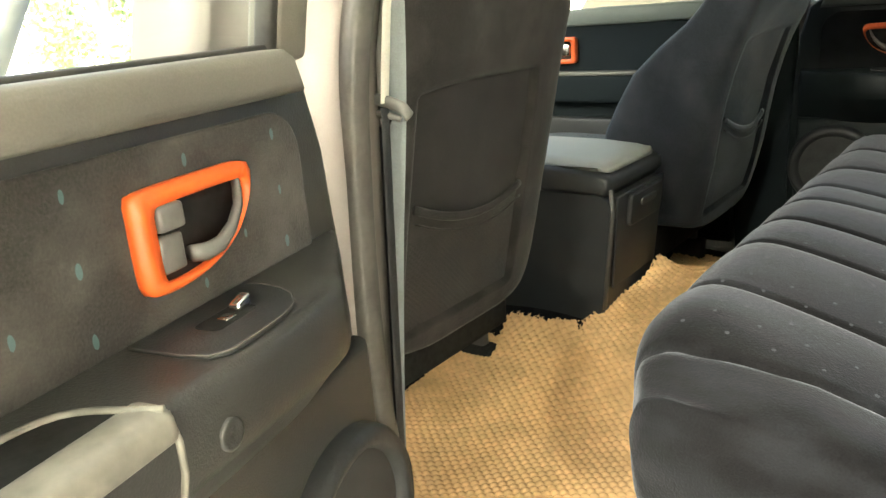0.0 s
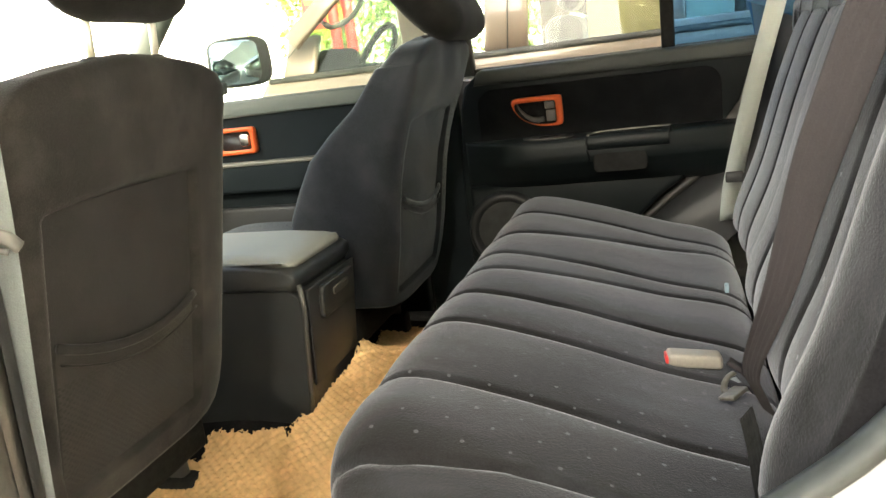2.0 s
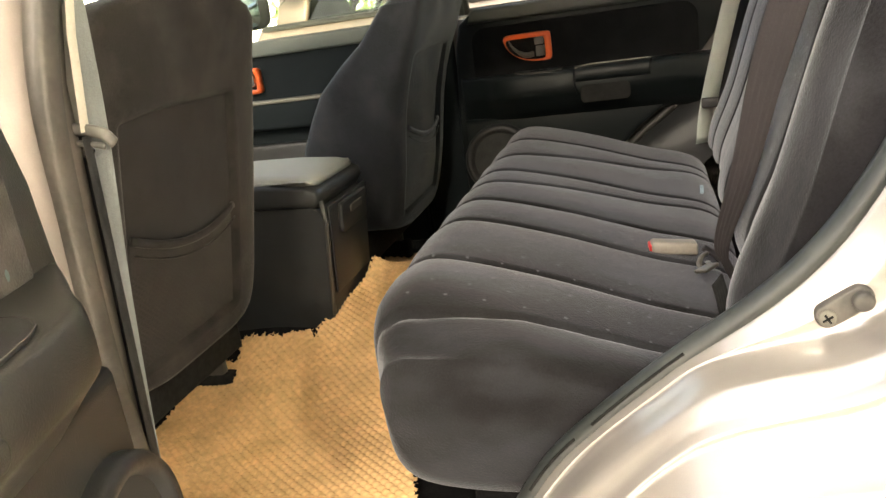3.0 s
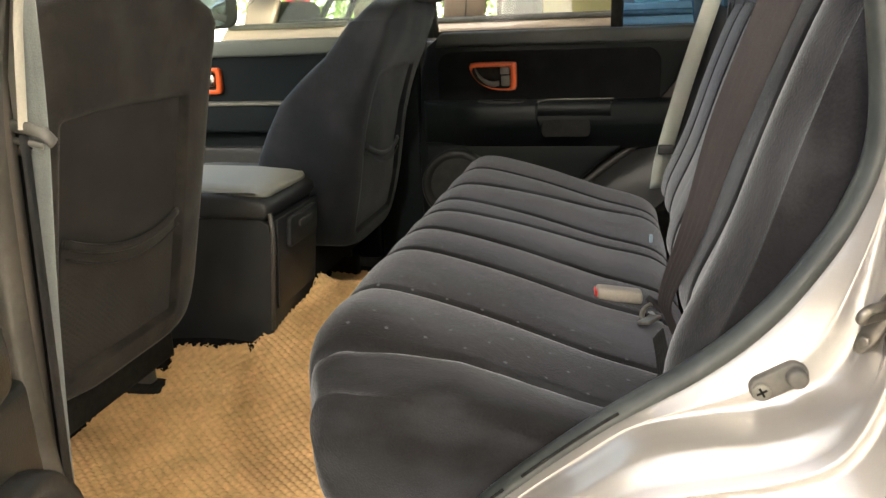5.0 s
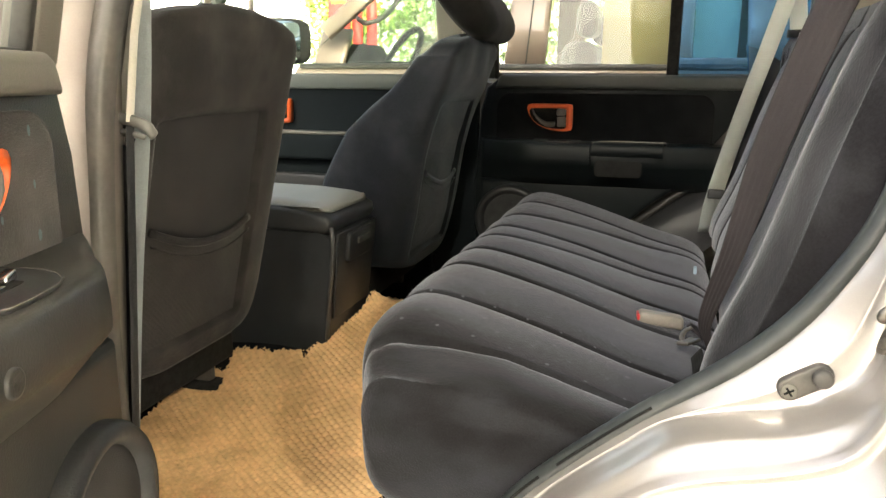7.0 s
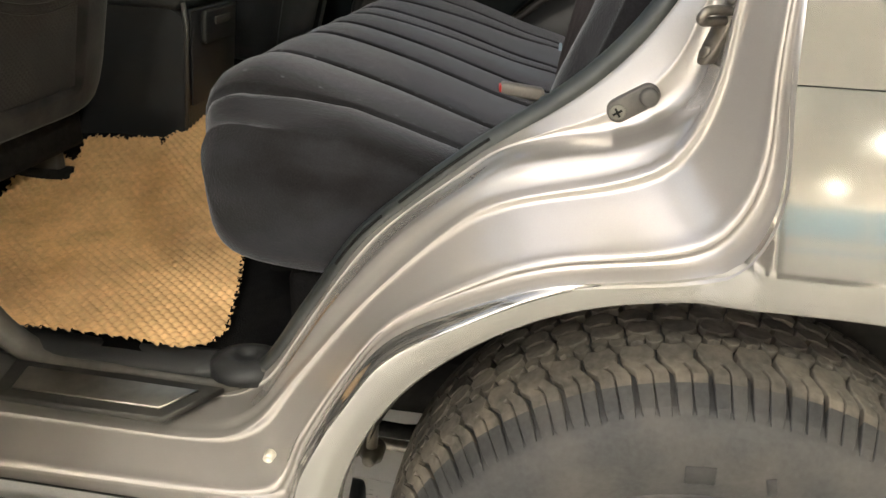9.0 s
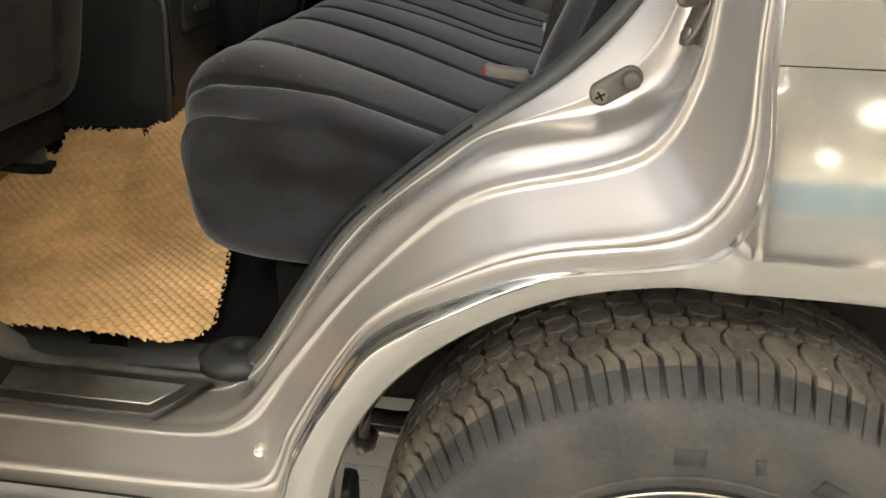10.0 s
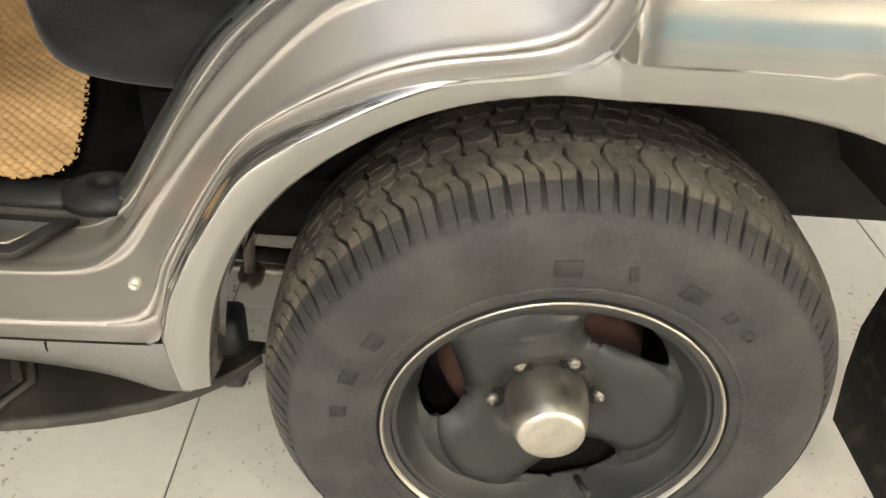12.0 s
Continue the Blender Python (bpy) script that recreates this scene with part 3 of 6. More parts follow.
def cabin_shell():
    part("roof", slab([(0.26, 1.74), (1.57, 1.74), (1.5, 1.8), (0.33, 1.8)], -1.5, 1.0, at=lambda y, x, z: (x, y, z), bevel=0.01), PAINT, car)
    part("headliner", block((-1.48, 0.3, 1.71), (0.98, 1.53, 1.735), 0.006), LINER, car)
    part("tail_panel", block((0.95, 0.05, 0.5), (1.0, 1.78, 1.15), 0.02), PLASTIC, car)
    part("dashboard", loft([[(x, y, z) for x, z in ((-1.95, 1.15), (-1.8, 1.19), (-1.66, 1.16), (-1.6, 1.08), (-1.63, 0.95), (-1.75, 0.75), (-1.95, 0.6))] for y in np.linspace(0.22, 1.62, 6)]), PLASTIC, car)
    part("bonnet", loft([[(x, y, z) for x, z in ((-3.3, 0.95), (-3.1, 1.08), (-2.4, 1.12), (-1.98, 1.14))] for y in np.linspace(0.1, 1.72, 8)]), PAINT, car)
    pane = part("windscreen", loft([[(x, y, z) for x, z in ((-1.98, 1.16), (-1.5, 1.72))] for y in (0.25, 1.58)]), GLASS, car, smooth=False)
    pane.visible_shadow = False
    part("near_windshield_pillar", sweep([(-1.95, 0.17, 1.22), (-1.75, 0.2, 1.42), (-1.45, 0.28, 1.7)], ring(0.035, 0.03, 12), (0, 1, 0)), BEIGE, car)
    part("front_door", block((-1.95, 0.02, 0.5), (-1.0, 0.18, 1.235), 0.01), PAINT, car)
    pane = part("near_front_window", loft([[(-1.9, 0.06, 1.235), (-1.0, 0.06, 1.235)], [(-1.5, 0.15, 1.72), (-0.98, 0.15, 1.72)]]), GLASS, car, smooth=False)
    pane.visible_shadow = False
    part("interior_mirror", block((-1.62, 0.85, 1.56), (-1.6, 1.05, 1.62), 0.008), PLASTIC, car)
    part("underbody", block((-1.95, 0.16, 0.36), (-0.5, 1.68, 0.47), 0.02), DARK, car)
    part("rear_underbody", block((-0.46, 0.37, 0.5), (0.95, 1.5, 0.6), 0.02), DARK, car)
    part("rear_floor", block((-0.3, 0.41, 0.6), (0.95, 1.62, 0.68), 0.02), CARPET, car)
    part("near_wheel_housing", block((0.0, 0.36, 0.49), (0.95, 0.4, 1.0), 0.01), WELL, car)
    part("near_rear_trim", block((0.02, 0.2, 0.95), (0.95, 0.24, 1.25), 0.01), PLASTIC, car)
    part("rear_pillar_trim", loft([[(x, y + max(0, z - 1.25) * 0.2, z) for x, y in ((-0.05 - (z - 1.2) * 0.15, 0.2), (0.0, 0.235), (0.16, 0.235))] for z in (1.15, 1.3, 1.45, 1.7)]), BEIGE, car)


def floor_height(x, y):
    hump = 1 / (1 + np.exp(-(y - 0.67) / 0.06)) * 1 / (1 + np.exp((y - 1.12) / 0.03))
    return 0.582 + 0.105 * hump + 0.045 * hump * (1 / (1 + np.exp(-(y - 0.9) / 0.05))) + 0.006 * np.sin(x * 17 + y * 9)


def inside(poly, x, y):
    hit = np.zeros(x.shape, bool)
    for (x0, y0), (x1, y1) in zip(poly, poly[1:] + poly[:1]):
        hit ^= ((y0 > y) != (y1 > y)) & (x < (x1 - x0) * (y - y0) / (y1 - y0 + 1e-12) + x0)
    return hit


def sheet(name, xs, ys, height, keep, material, parent):
    gx, gy = np.meshgrid(xs, ys)
    gz = height(gx, gy)
    n = len(xs)
    ok = keep((gx[:-1, :-1] + gx[1:, 1:]) / 2, (gy[:-1, :-1] + gy[1:, 1:]) / 2)
    j, i = np.nonzero(ok)
    quads = np.stack([j * n + i, j * n + i + 1, (j + 1) * n + i + 1, (j + 1) * n + i], axis=1)
    used, back = np.unique(quads, return_inverse=True)
    me = bpy.data.meshes.new(name)
    me.from_pydata(np.stack([gx.ravel(), gy.ravel(), gz.ravel()], axis=1)[used].tolist(), [], back.reshape(quads.shape).tolist())
    me.polygons.foreach_set("use_smooth", [True] * len(me.polygons))
    me.materials.append(material)
    ob = new(name, me)
    if parent:
        ob.parent = parent
        ob.matrix_parent_inverse = parent.matrix_basis.inverted()
    return ob


def floor_pan():
    sheet("carpet", np.linspace(-2.0, -0.45, 60), np.linspace(0.19, 1.64, 70), lambda x, y: floor_height(x, y) - 0.014, lambda x, y: x < 9, CARPET, car)
    part("sill_carpet_edge", sweep(catmull([(-1.0, 0.2, 0.562), (-0.8, 0.2, 0.56), (-0.6, 0.2, 0.56)], 12), ring(0.03, 0.014, 10), (0, 0, 1)), PLASTIC, car)
    plate = part("sill_plate", slab([(-0.865, 0.085), (-0.635, 0.083), (-0.588, 0.158), (-0.885, 0.162)], 0.546, 0.556, at=lambda x, h, y: (x, y, h), bevel=0.002), RUBBER, car, "black sill guard with brushed metal insert")
    part("sill_insert", slab([(-0.845, 0.1), (-0.645, 0.098), (-0.615, 0.142), (-0.855, 0.146)], 0.556, 0.559, at=lambda x, h, y: (x, y, h), bevel=0.001), HUB_METAL, plate)
    part("sill_corner_cap", loft([[(-0.57 + u * k, 0.2 + v * k, 0.56 + h) for u, v in ring(0.055, 0.045, 18)] for k, h in ((1, 0), (0.92, 0.014), (0.6, 0.022), (0.25, 0.024), (0.2, 0.018))], closed=True, caps=True), PLASTIC, car)
    part("grommet", turned([(0.0, -0.0005), (0.003, -0.0005), (0.0035, -0.002), (0.0055, -0.002), (0.0068, 0.008)], (-0.477, 0.026, 0.568), "y", 18), POST, car, "cream plastic plug")


near_pillar()
far_side()
cabin_shell()
floor_pan()


def latch():
    out, along, mid = Vector((-0.75, -0.66, 0)), Vector((0.66, -0.75, 0)), Vector((-0.062, 0.116, 1.046))

    def plate(u, n, v):
        return mid + along * (u + 0.4 * v) + out * n + Vector((0, 0, v))
    st = part("door_striker", slab([(u, v) for u, v in ring(0.0095, 0.036, 20, 3)], -0.012, 0.005, at=plate, bevel=0.003), STEEL, car, "worn metal door striker")
    part("striker_loop", sweep(catmull([plate(0.002, 0.004, 0.015), plate(0.0, 0.02, 0.016), plate(0.0, 0.031, 0.0155), plate(0.0, 0.0355, 0.011), plate(0.0, 0.031, 0.0065), plate(0.0, 0.02, 0.006), plate(0.002, 0.004, 0.006)], 36), ring(0.0043, n=12), (0.66, -0.75, 0)), STEEL, st)
    for dv in (-0.023, 0.026):
        part("striker_screw", slab([(u, dv + v) for u, v in ring(0.0062, n=6)], 0.005, 0.0085, at=plate, bevel=0.0015), STEEL, st)
    ax = (Vector((-0.1, 0, 0.972)) - Vector((-0.142, 0, 0.945)))
    d, n = ax.normalized(), Vector((-ax.z, 0, ax.x)).normalized()
    c = Vector((-0.1245, 0.1655, 0.963))

    def at(u, y, v):
        return c + d * u + n * v + Vector((0, y, 0))
    st = part("door_stopper", slab(rounded(-0.028, -0.0118, 0.027, 0.0118, 0.0116, 6), -0.008, 0.004, at=at, bevel=0.002), BUCKLE_DARK, car, "grey rubber door stop with a screw")
    part("stop_pad", slab([(0.0155 + u, v) for u, v in ring(0.0095, n=14)], -0.02, -0.008, at=at, bevel=0.003), BUCKLE_DARK, st)
    part("screw", slab([(-0.018 + u, v) for u, v in ring(0.0085, n=16)], -0.0115, -0.008, at=at, bevel=0.0015), TAUPE, st)
    for q in (0, 1):
        part("screw_slot", block((-0.023 if q else -0.019, -0.0121, -0.001 if q else -0.005), (-0.013 if q else -0.017, -0.0112, 0.001 if q else 0.005), 0, at=at), DARK, st)


latch()


def wheel():
    cx, cy, cz = 0.0, 0.02, 0.368
    hub = part("wheel", turned([(0.2, 0.012), (0.216, 0.007), (0.235, 0.003), (0.262, -0.003), (0.285, -0.005), (0.305, -0.002), (0.317, 0.003), (0.3265, 0.009), (0.332, 0.018), (0.339, 0.034), (0.35, 0.056),
                                (0.3575, 0.09), (0.3585, 0.13), (0.357, 0.19), (0.33, 0.235), (0.29, 0.252), (0.22, 0.24), (0.2, 0.23)], (cx, cy, cz), "y", 128), TYRE, car, "worn off-road tyre on a grey alloy wheel")

    def crown(y):
        return float(np.interp(y, (0.006, 0.012, 0.022, 0.034, 0.042, 0.052, 0.064, 0.09, 0.13, 0.18, 0.21, 0.24), (0.3245, 0.3315, 0.3395, 0.3485, 0.3545, 0.3595, 0.3632, 0.3665, 0.3675, 0.3665, 0.363, 0.345)))

    def on(a, y, r):
        return (cx + r * math.cos(a), cy + y, cz + r * math.sin(a))

    def block_strip(bm, rows, depth, end):
        """One tread block: rows of (y, first angle, last angle), its top on the crown and its flanks cut down into the groove."""
        grid = []
        for y, a0, a1 in rows:
            e, r = (a1 - a0) * 0.07, crown(y)
            grid.append([bm.verts.new(on(*q)) for q in ((a0, y, r - depth), (a0, y, r - 0.0012), (a0 + e, y, r), (a1 - e, y, r), (a1, y, r - 0.0012), (a1, y, r - depth))])
        for p, q in zip(grid, grid[1:]):
            for k in range(5):
                bm.faces.new((p[k], p[k + 1], q[k + 1], q[k]))
        if end:
            bm.faces.new(grid[-1])
            bm.faces.new(grid[0])

    def lug(bm, a0, a1, y0, y1, outward):
        """A scalloped lug: one rounded side, one straight side, a bevelled rim."""
        am, w, pts = (a0 + a1) / 2, (a1 - a0) / 2, []
        for q in np.linspace(0, math.pi, 9):
            pts.append((am - w * math.cos(q), y0 + (y1 - y0) * (0.62 - 0.62 * math.sin(q) ** 0.8)))
        pts += [(am + w * 0.72, y1), (am + w * 0.1, y1 - 0.003), (am - w * 0.6, y1)]
        if not outward:
            pts = [(2 * am - a, y0 + y1 - y) for a, y in pts]
        ym = (y0 + y1) / 2
        rings_ = [[bm.verts.new(on(am + (a - am) * k, ym + (y - ym) * k, crown(y) + h)) for a, y in pts] for k, h in ((1.0, -0.009), (0.985, -0.0012), (0.93, 0.0))]
        for p, q in zip(rings_, rings_[1:]):
            for m in range(len(pts)):
                n = (m + 1) % len(pts)
                bm.faces.new((p[m], p[n], q[n], q[m]))
        bm.faces.new(rings_[-1])

    n, rnd = 59, random.Random(5)
    tread, ribs = bmesh.new(), bmesh.new()
    for i in range(n):
        w = 2 * math.pi / n
        a = w * (i + 0.32)
        for f0, f1 in ((0.075, 0.485), (0.515, 0.935)):
            a0, a1, foot = a + f0 * w, a + f1 * w, 0.0075 + rnd.uniform(0.0, 0.0015)
            block_strip(ribs, [(y, a0 + 0.02 * w * k, a1 - 0.02 * w * k) for y, k in ((foot, 1.5), (0.014, 0.4), (0.022, 0), (0.034, 0))], 0.008, False)
            top = 0.061 if f0 < 0.5 else 0.057
            block_strip(tread, [(0.034, a0, a1), (0.042, a0, a1), (0.047, a0 + 0.05 * w, a1 + 0.03 * w), (top, a0 + 0.36 * w, a1 + 0.30 * w)], 0.008, True)
            block_strip(tread, [(0.192, a0 + 0.3 * w, a1 + 0.3 * w), (0.21, a0, a1), (0.235, a0, a1)], 0.008, True)
        lug(tread, a + 0.36 * w, a + 1.31 * w, 0.053, 0.083, True)
        lug(tread, a + 0.08 * w, a + 0.55 * w, 0.083, 0.099, True)
        lug(tread, a + 0.57 * w, a + 1.04 * w, 0.086, 0.103, False)
        lug(tread, a + 0.1 * w, a + 1.06 * w, 0.102, 0.13, True)
        lug(tread, a + 0.3 * w, a + 1.25 * w, 0.131, 0.16, False)
        lug(tread, a + 0.05 * w, a + 1.0 * w, 0.162, 0.19, False)
    part("tread", tread, TREAD, hub, "dusty brown worn tread blocks", smooth=False)["kind"] = "stuff"
    part("shoulder_ribs", ribs, TYRE, hub, smooth=False)["kind"] = "stuff"
    part("sidewall_ring", turned([(0.229, 0.0025), (0.232, 0.0005), (0.235, 0.0025)], (cx, cy, cz), "y", 96), TYRE, hub)
    # raised marks on the sidewall, drawn as plain bars
    for deg, tilt, wide, tall in ((95, 0, 0.017, 0.015), (80, 25, 0.016, 0.005), (64, 0, 0.015, 0.015), (52, 0, 0.01, 0.008), (44, 10, 0.01, 0.008), (147, 0, 0.015, 0.012), (161, 0, 0.015, 0.011), (174, 0, 0.014, 0.009), (262, 0, 0.016, 0.012), (276, 20, 0.014, 0.007), (290, 0, 0.016, 0.012)):
        a, r = radians(deg), 0.264
        e, t = Vector((math.cos(a), 0, math.sin(a))), Vector((-math.sin(a), 0, math.cos(a)))
        q = radians(tilt)
        e, t = e * math.cos(q) + t * math.sin(q), t * math.cos(q) - e * math.sin(q)
        c = Vector((cx + r * math.cos(a), cy - 0.0037, cz + r * math.sin(a)))
        part("sidewall_mark", block((-wide * 0.7, -0.0006, -tall), (wide * 0.7, 0.006, tall), 0.0009, 1, at=lambda u, y, v: c + e * u + t * v + Vector((0, y + u * -0.13, 0))), LETTER, hub)
    part("rim_edge", turned([(0.2122, 0.016), (0.2132, 0.009), (0.2125, 0.0045), (0.2108, 0.003), (0.2088, 0.0045), (0.208, 0.012), (0.203, 0.02)], (cx, cy, cz), "y", 128), LIP, hub, "polished rim edge")
    part("bead_gap", turned([(0.2128, 0.006), (0.2142, 0.0035), (0.2165, 0.0058)], (cx, cy, cz), "y", 128), DARK, hub)
    # dished centre with three curved windows, each running out into a swirling crease
    rs, na = np.linspace(0.045, 0.206, 100), 600
    rr, aa = np.meshgrid(rs, np.arange(na) * 2 * math.pi / na, indexing="ij")

    def window(r, a):
        best = np.full(np.shape(r), 9.0)
        for k in range(3):
            da = (a - radians(56 + 120 * k) + (r - 0.132) * 2.6 + math.pi) % (2 * math.pi) - math.pi
            best = np.minimum(best, (np.abs(da / (0.47 + 3.0 * (r - 0.132))) ** 2.4 + np.abs((r - 0.137) / 0.041) ** 2.4) ** (1 / 2.6))
        return best

    value = window(rr, aa)
    inward = value < 1
    pr, pa = rr.copy(), aa.copy()
    # draw the grid points next to a window onto its edge
    for dr, da in ((1, 0), (-1, 0), (0, 1), (0, -1)):
        other, orr, oaa = np.roll(value, (-dr, -da), (0, 1)), np.roll(rr, (-dr, -da), (0, 1)), np.roll(aa, (-dr, -da), (0, 1))
        cross = (inward != (other < 1)) & (np.abs(orr - rr) < 0.01)
        f = np.where(cross, (1 - value) / np.where(cross, other - value, 1), 9)
        near = cross & (f <= 0.5)
        turn_ = (oaa - aa + math.pi) % (2 * math.pi) - math.pi
        pr, pa = np.where(near, rr + (orr - rr) * f, pr), np.where(near, aa + turn_ * f, pa)
        inward = np.where(near, False, inward)
    edge = np.maximum(1.0, window(pr, pa))
    depth = 0.064 - 0.014 * np.exp(-((pr - 0.15) / 0.045) ** 2) + 0.022 * np.exp(-((edge - 1) / 0.3)) + 0.006 * (pr < 0.06) - 0.045 * np.maximum(0, (pr - 0.178) / 0.028) ** 1.5
    depth += 0.016 * np.exp(-(np.maximum(0, pr - 0.062) / 0.022) ** 2)
    for k in range(3):
        along = (pa - radians(82 + 120 * k) + math.pi) % (2 * math.pi) - math.pi
        f = np.clip(along / radians(58), 0, 1)
        depth += 0.006 * np.exp(-((pr - 0.15 - 0.03 * f) / 0.006) ** 2) * (along > -0.15) * (1 - f) * np.clip((along + 0.15) / 0.15, 0, 1)
        depth -= 0.004 * np.exp(-((pr - 0.128 - 0.03 * f) / 0.012) ** 2) * (along > 0) * np.sin(math.pi * f) ** 0.7
    bm = bmesh.new()
    verts = [[bm.verts.new((cx + pr[i, j] * math.cos(pa[i, j]), cy + depth[i, j], cz + pr[i, j] * math.sin(pa[i, j]))) for j in range(na)] for i in range(len(rs))]
    for i in range(len(rs) - 1):
        for j in range(na):
            k = (j + 1) % na
            ring_ = [verts[p][q] for p, q in ((i, j), (i, k), (i + 1, k), (i + 1, j)) if not inward[p, q]]
            if len(ring_) > 2:
                bm.faces.new(ring_)
    bmesh.ops.delete(bm, geom=[v for v in bm.verts if not v.link_faces], context="VERTS")
    disc = part("rim_disc", bm, ALLOY, hub, "dull grey three-window alloy centre")
    sol = disc.modifiers.new("thickness", "SOLIDIFY")
    sol.thickness, sol.offset = 0.014, -1
    part("rim_barrel", turned([(0.203, 0.02), (0.198, 0.05), (0.19, 0.2), (0.2, 0.235)], (cx, cy, cz), "y", 64), DARK, hub)
    part("brake_drum", turned([(0.0, 0.12), (0.125, 0.12), (0.136, 0.13), (0.138, 0.15), (0.143, 0.152), (0.143, 0.16), (0.138, 0.162), (0.138, 0.2), (0.155, 0.21), (0.0, 0.215)], (cx, cy, cz), "y", 48), RUST, hub, "rusty brake drum")
    part("backing_plate", turned([(0.0, 0.206), (0.17, 0.206), (0.194, 0.21), (0.194, 0.216)], (cx, cy, cz), "y", 48), DARK, hub)
    part("hub_cap", turned([(0.0, -0.004), (0.03, -0.0038), (0.0405, -0.0025), (0.0425, 0.0005), (0.0475, 0.014), (0.052, 0.036), (0.0545, 0.06), (0.055, 0.1)], (cx, cy, cz), "y", 56), HUB_METAL, hub, "silver hub cap")
    part("cap_dent", turned([(0.0, -0.0042), (0.024, -0.0046), (0.026, -0.0038)], (cx + 0.001, cy, cz - 0.002), "y", 40), HUB_METAL, hub)
    for i in range(6):
        a = radians(7 + 60 * i)
        c = (cx + 0.07 * math.cos(a), cy, cz + 0.07 * math.sin(a))
        # dark disc round the nut paints the shade of its pocket
        part("lug_pocket_shade", turned([(0.02, 0.066), (0.018, 0.0635), (0.0155, 0.065), (0.0, 0.0655)], c, "y", 18), DARK, hub)
        nut = part("lug_nut", turned([(0.0, 0.0565), (0.005, 0.057), (0.0085, 0.06), (0.0098, 0.064), (0.0105, 0.074)], c, "y", 6), STEEL, hub)
        part("stud_end", turned([(0.0, 0.054), (0.0036, 0.0545), (0.004, 0.059)], c, "y", 10), STEEL, nut)
    part("valve_stem", sweep([(0.06, 0.06, 0.236), (0.064, 0.035, 0.245), (0.068, 0.022, 0.25)], ring(0.005, n=10)), RUBBER, hub)


wheel()


def under_parts():
    board = part("running_board", loft([[(x, y0 + (y1 - y0) * f, z) for f, z in ((0.02, 0.38), (0.0, 0.385), (0.0, 0.393), (0.03, 0.398), (0.06, 0.396), (0.9, 0.396), (1.0, 0.385), (1.0, 0.37))] for x, y0, y1 in
                                       [(x, np.interp(x, (-2, -0.8, -0.68, -0.6, -0.54, -0.48, -0.44, -0.41, -0.385, -0.37), (-0.05, -0.042, -0.034, -0.022, -0.008, 0.014, 0.036, 0.06, 0.085, 0.105)), 0.16 - 0.03 * max(0, (x + 0.5) / 0.13)) for x in (-2, -1.5, -1, -0.8, *np.linspace(-0.72, -0.37, 24))]], closed=False), BOARD, car, "black plastic running board with raised ribs")
    for x in np.arange(-1.53, -0.67, 0.06):
        part("step_rib", slab([(x, -0.03), (x + 0.012, -0.03), (x + 0.05, 0.035), (x + 0.038, 0.035)], 0.395, 0.401, at=lambda a, h, b: (a, b, h), bevel=0.001), BOARD, board)
        part("step_rib", slab([(x + 0.038, 0.035), (x + 0.05, 0.035), (x + 0.012, 0.1), (x, 0.1)], 0.395, 0.401, at=lambda a, h, b: (a, b, h), bevel=0.001), BOARD, board)
    part("step_rim", sweep([(-1.6, -0.035, 0.4), (-0.66, -0.03, 0.4), (-0.63, 0.035, 0.4), (-0.66, 0.1, 0.4), (-1.6, 0.1, 0.4)], ring(0.006, 0.004, 8)), BOARD, board)
    part("board_bracket", block((-0.43, 0.1, 0.33), (-0.395, 0.15, 0.45), 0.01), PLASTIC, car)
    part("trailing_link", sweep([(-0.66, 0.42, 0.328), (-0.4, 0.42, 0.313), (-0.1, 0.42, 0.35)], ring(0.014, n=10)), DARK, car)
    part("stabiliser_bar", sweep([(-0.66, 0.41, 0.3), (-0.4, 0.41, 0.29), (-0.16, 0.41, 0.29)], ring(0.01, n=10)), STEEL, car)
    part("shock_absorber", sweep([(-0.404, 0.25, 0.62), (-0.413, 0.245, 0.42)], ring(0.0085, n=12)), STEEL, car)
    part("link_bolt", turned([(0, -0.016), (0.01, -0.016), (0.012, -0.004), (0.018, 0.0), (0.018, 0.02), (0, 0.02)], (-0.414, 0.245, 0.405), "y", 16), STEEL, car)
    part("chassis_rail", block((-1.9, 0.4, 0.47), (0.95, 0.5, 0.56), 0.012), DARK, car)
    part("fuel_tank", block((-0.66, 0.455, 0.312), (0.4, 0.95, 0.58), 0.035, 4), DARK, car)
    part("axle", turned([(0.04, 0.26), (0.04, 1.5)], (0, 0, 0.37), "y", 16), DARK, car)
    flap = [[(0.512 + dx, 0.155 + (y - 0.155) * (1 - 0.35 * max(0.0, (0.24 - z) / 0.055)), z + 0.06 * (y - 0.18) * (z > 0.4)) for y in np.linspace(0.04 + 0.008 * math.sin(z * 70), 0.268, 8)] for dx, z in ((0, 0.45), (-0.006, 0.36), (0.006, 0.27), (0, 0.19), (0.018, 0.185), (0.022, 0.27), (0.012, 0.36), (0.018, 0.46))]
    part("mud_flap", loft(flap, closed=False, wrap=True), FLAP, car, "dirty black rubber mud flap")
    part("flap_bracket", block((0.5, 0.03, 0.44), (0.6, 0.1, 0.6), 0.01), DARK, car)


under_parts()


def at_flat(at):
    return lambda u, n, h: at(u, n, h)


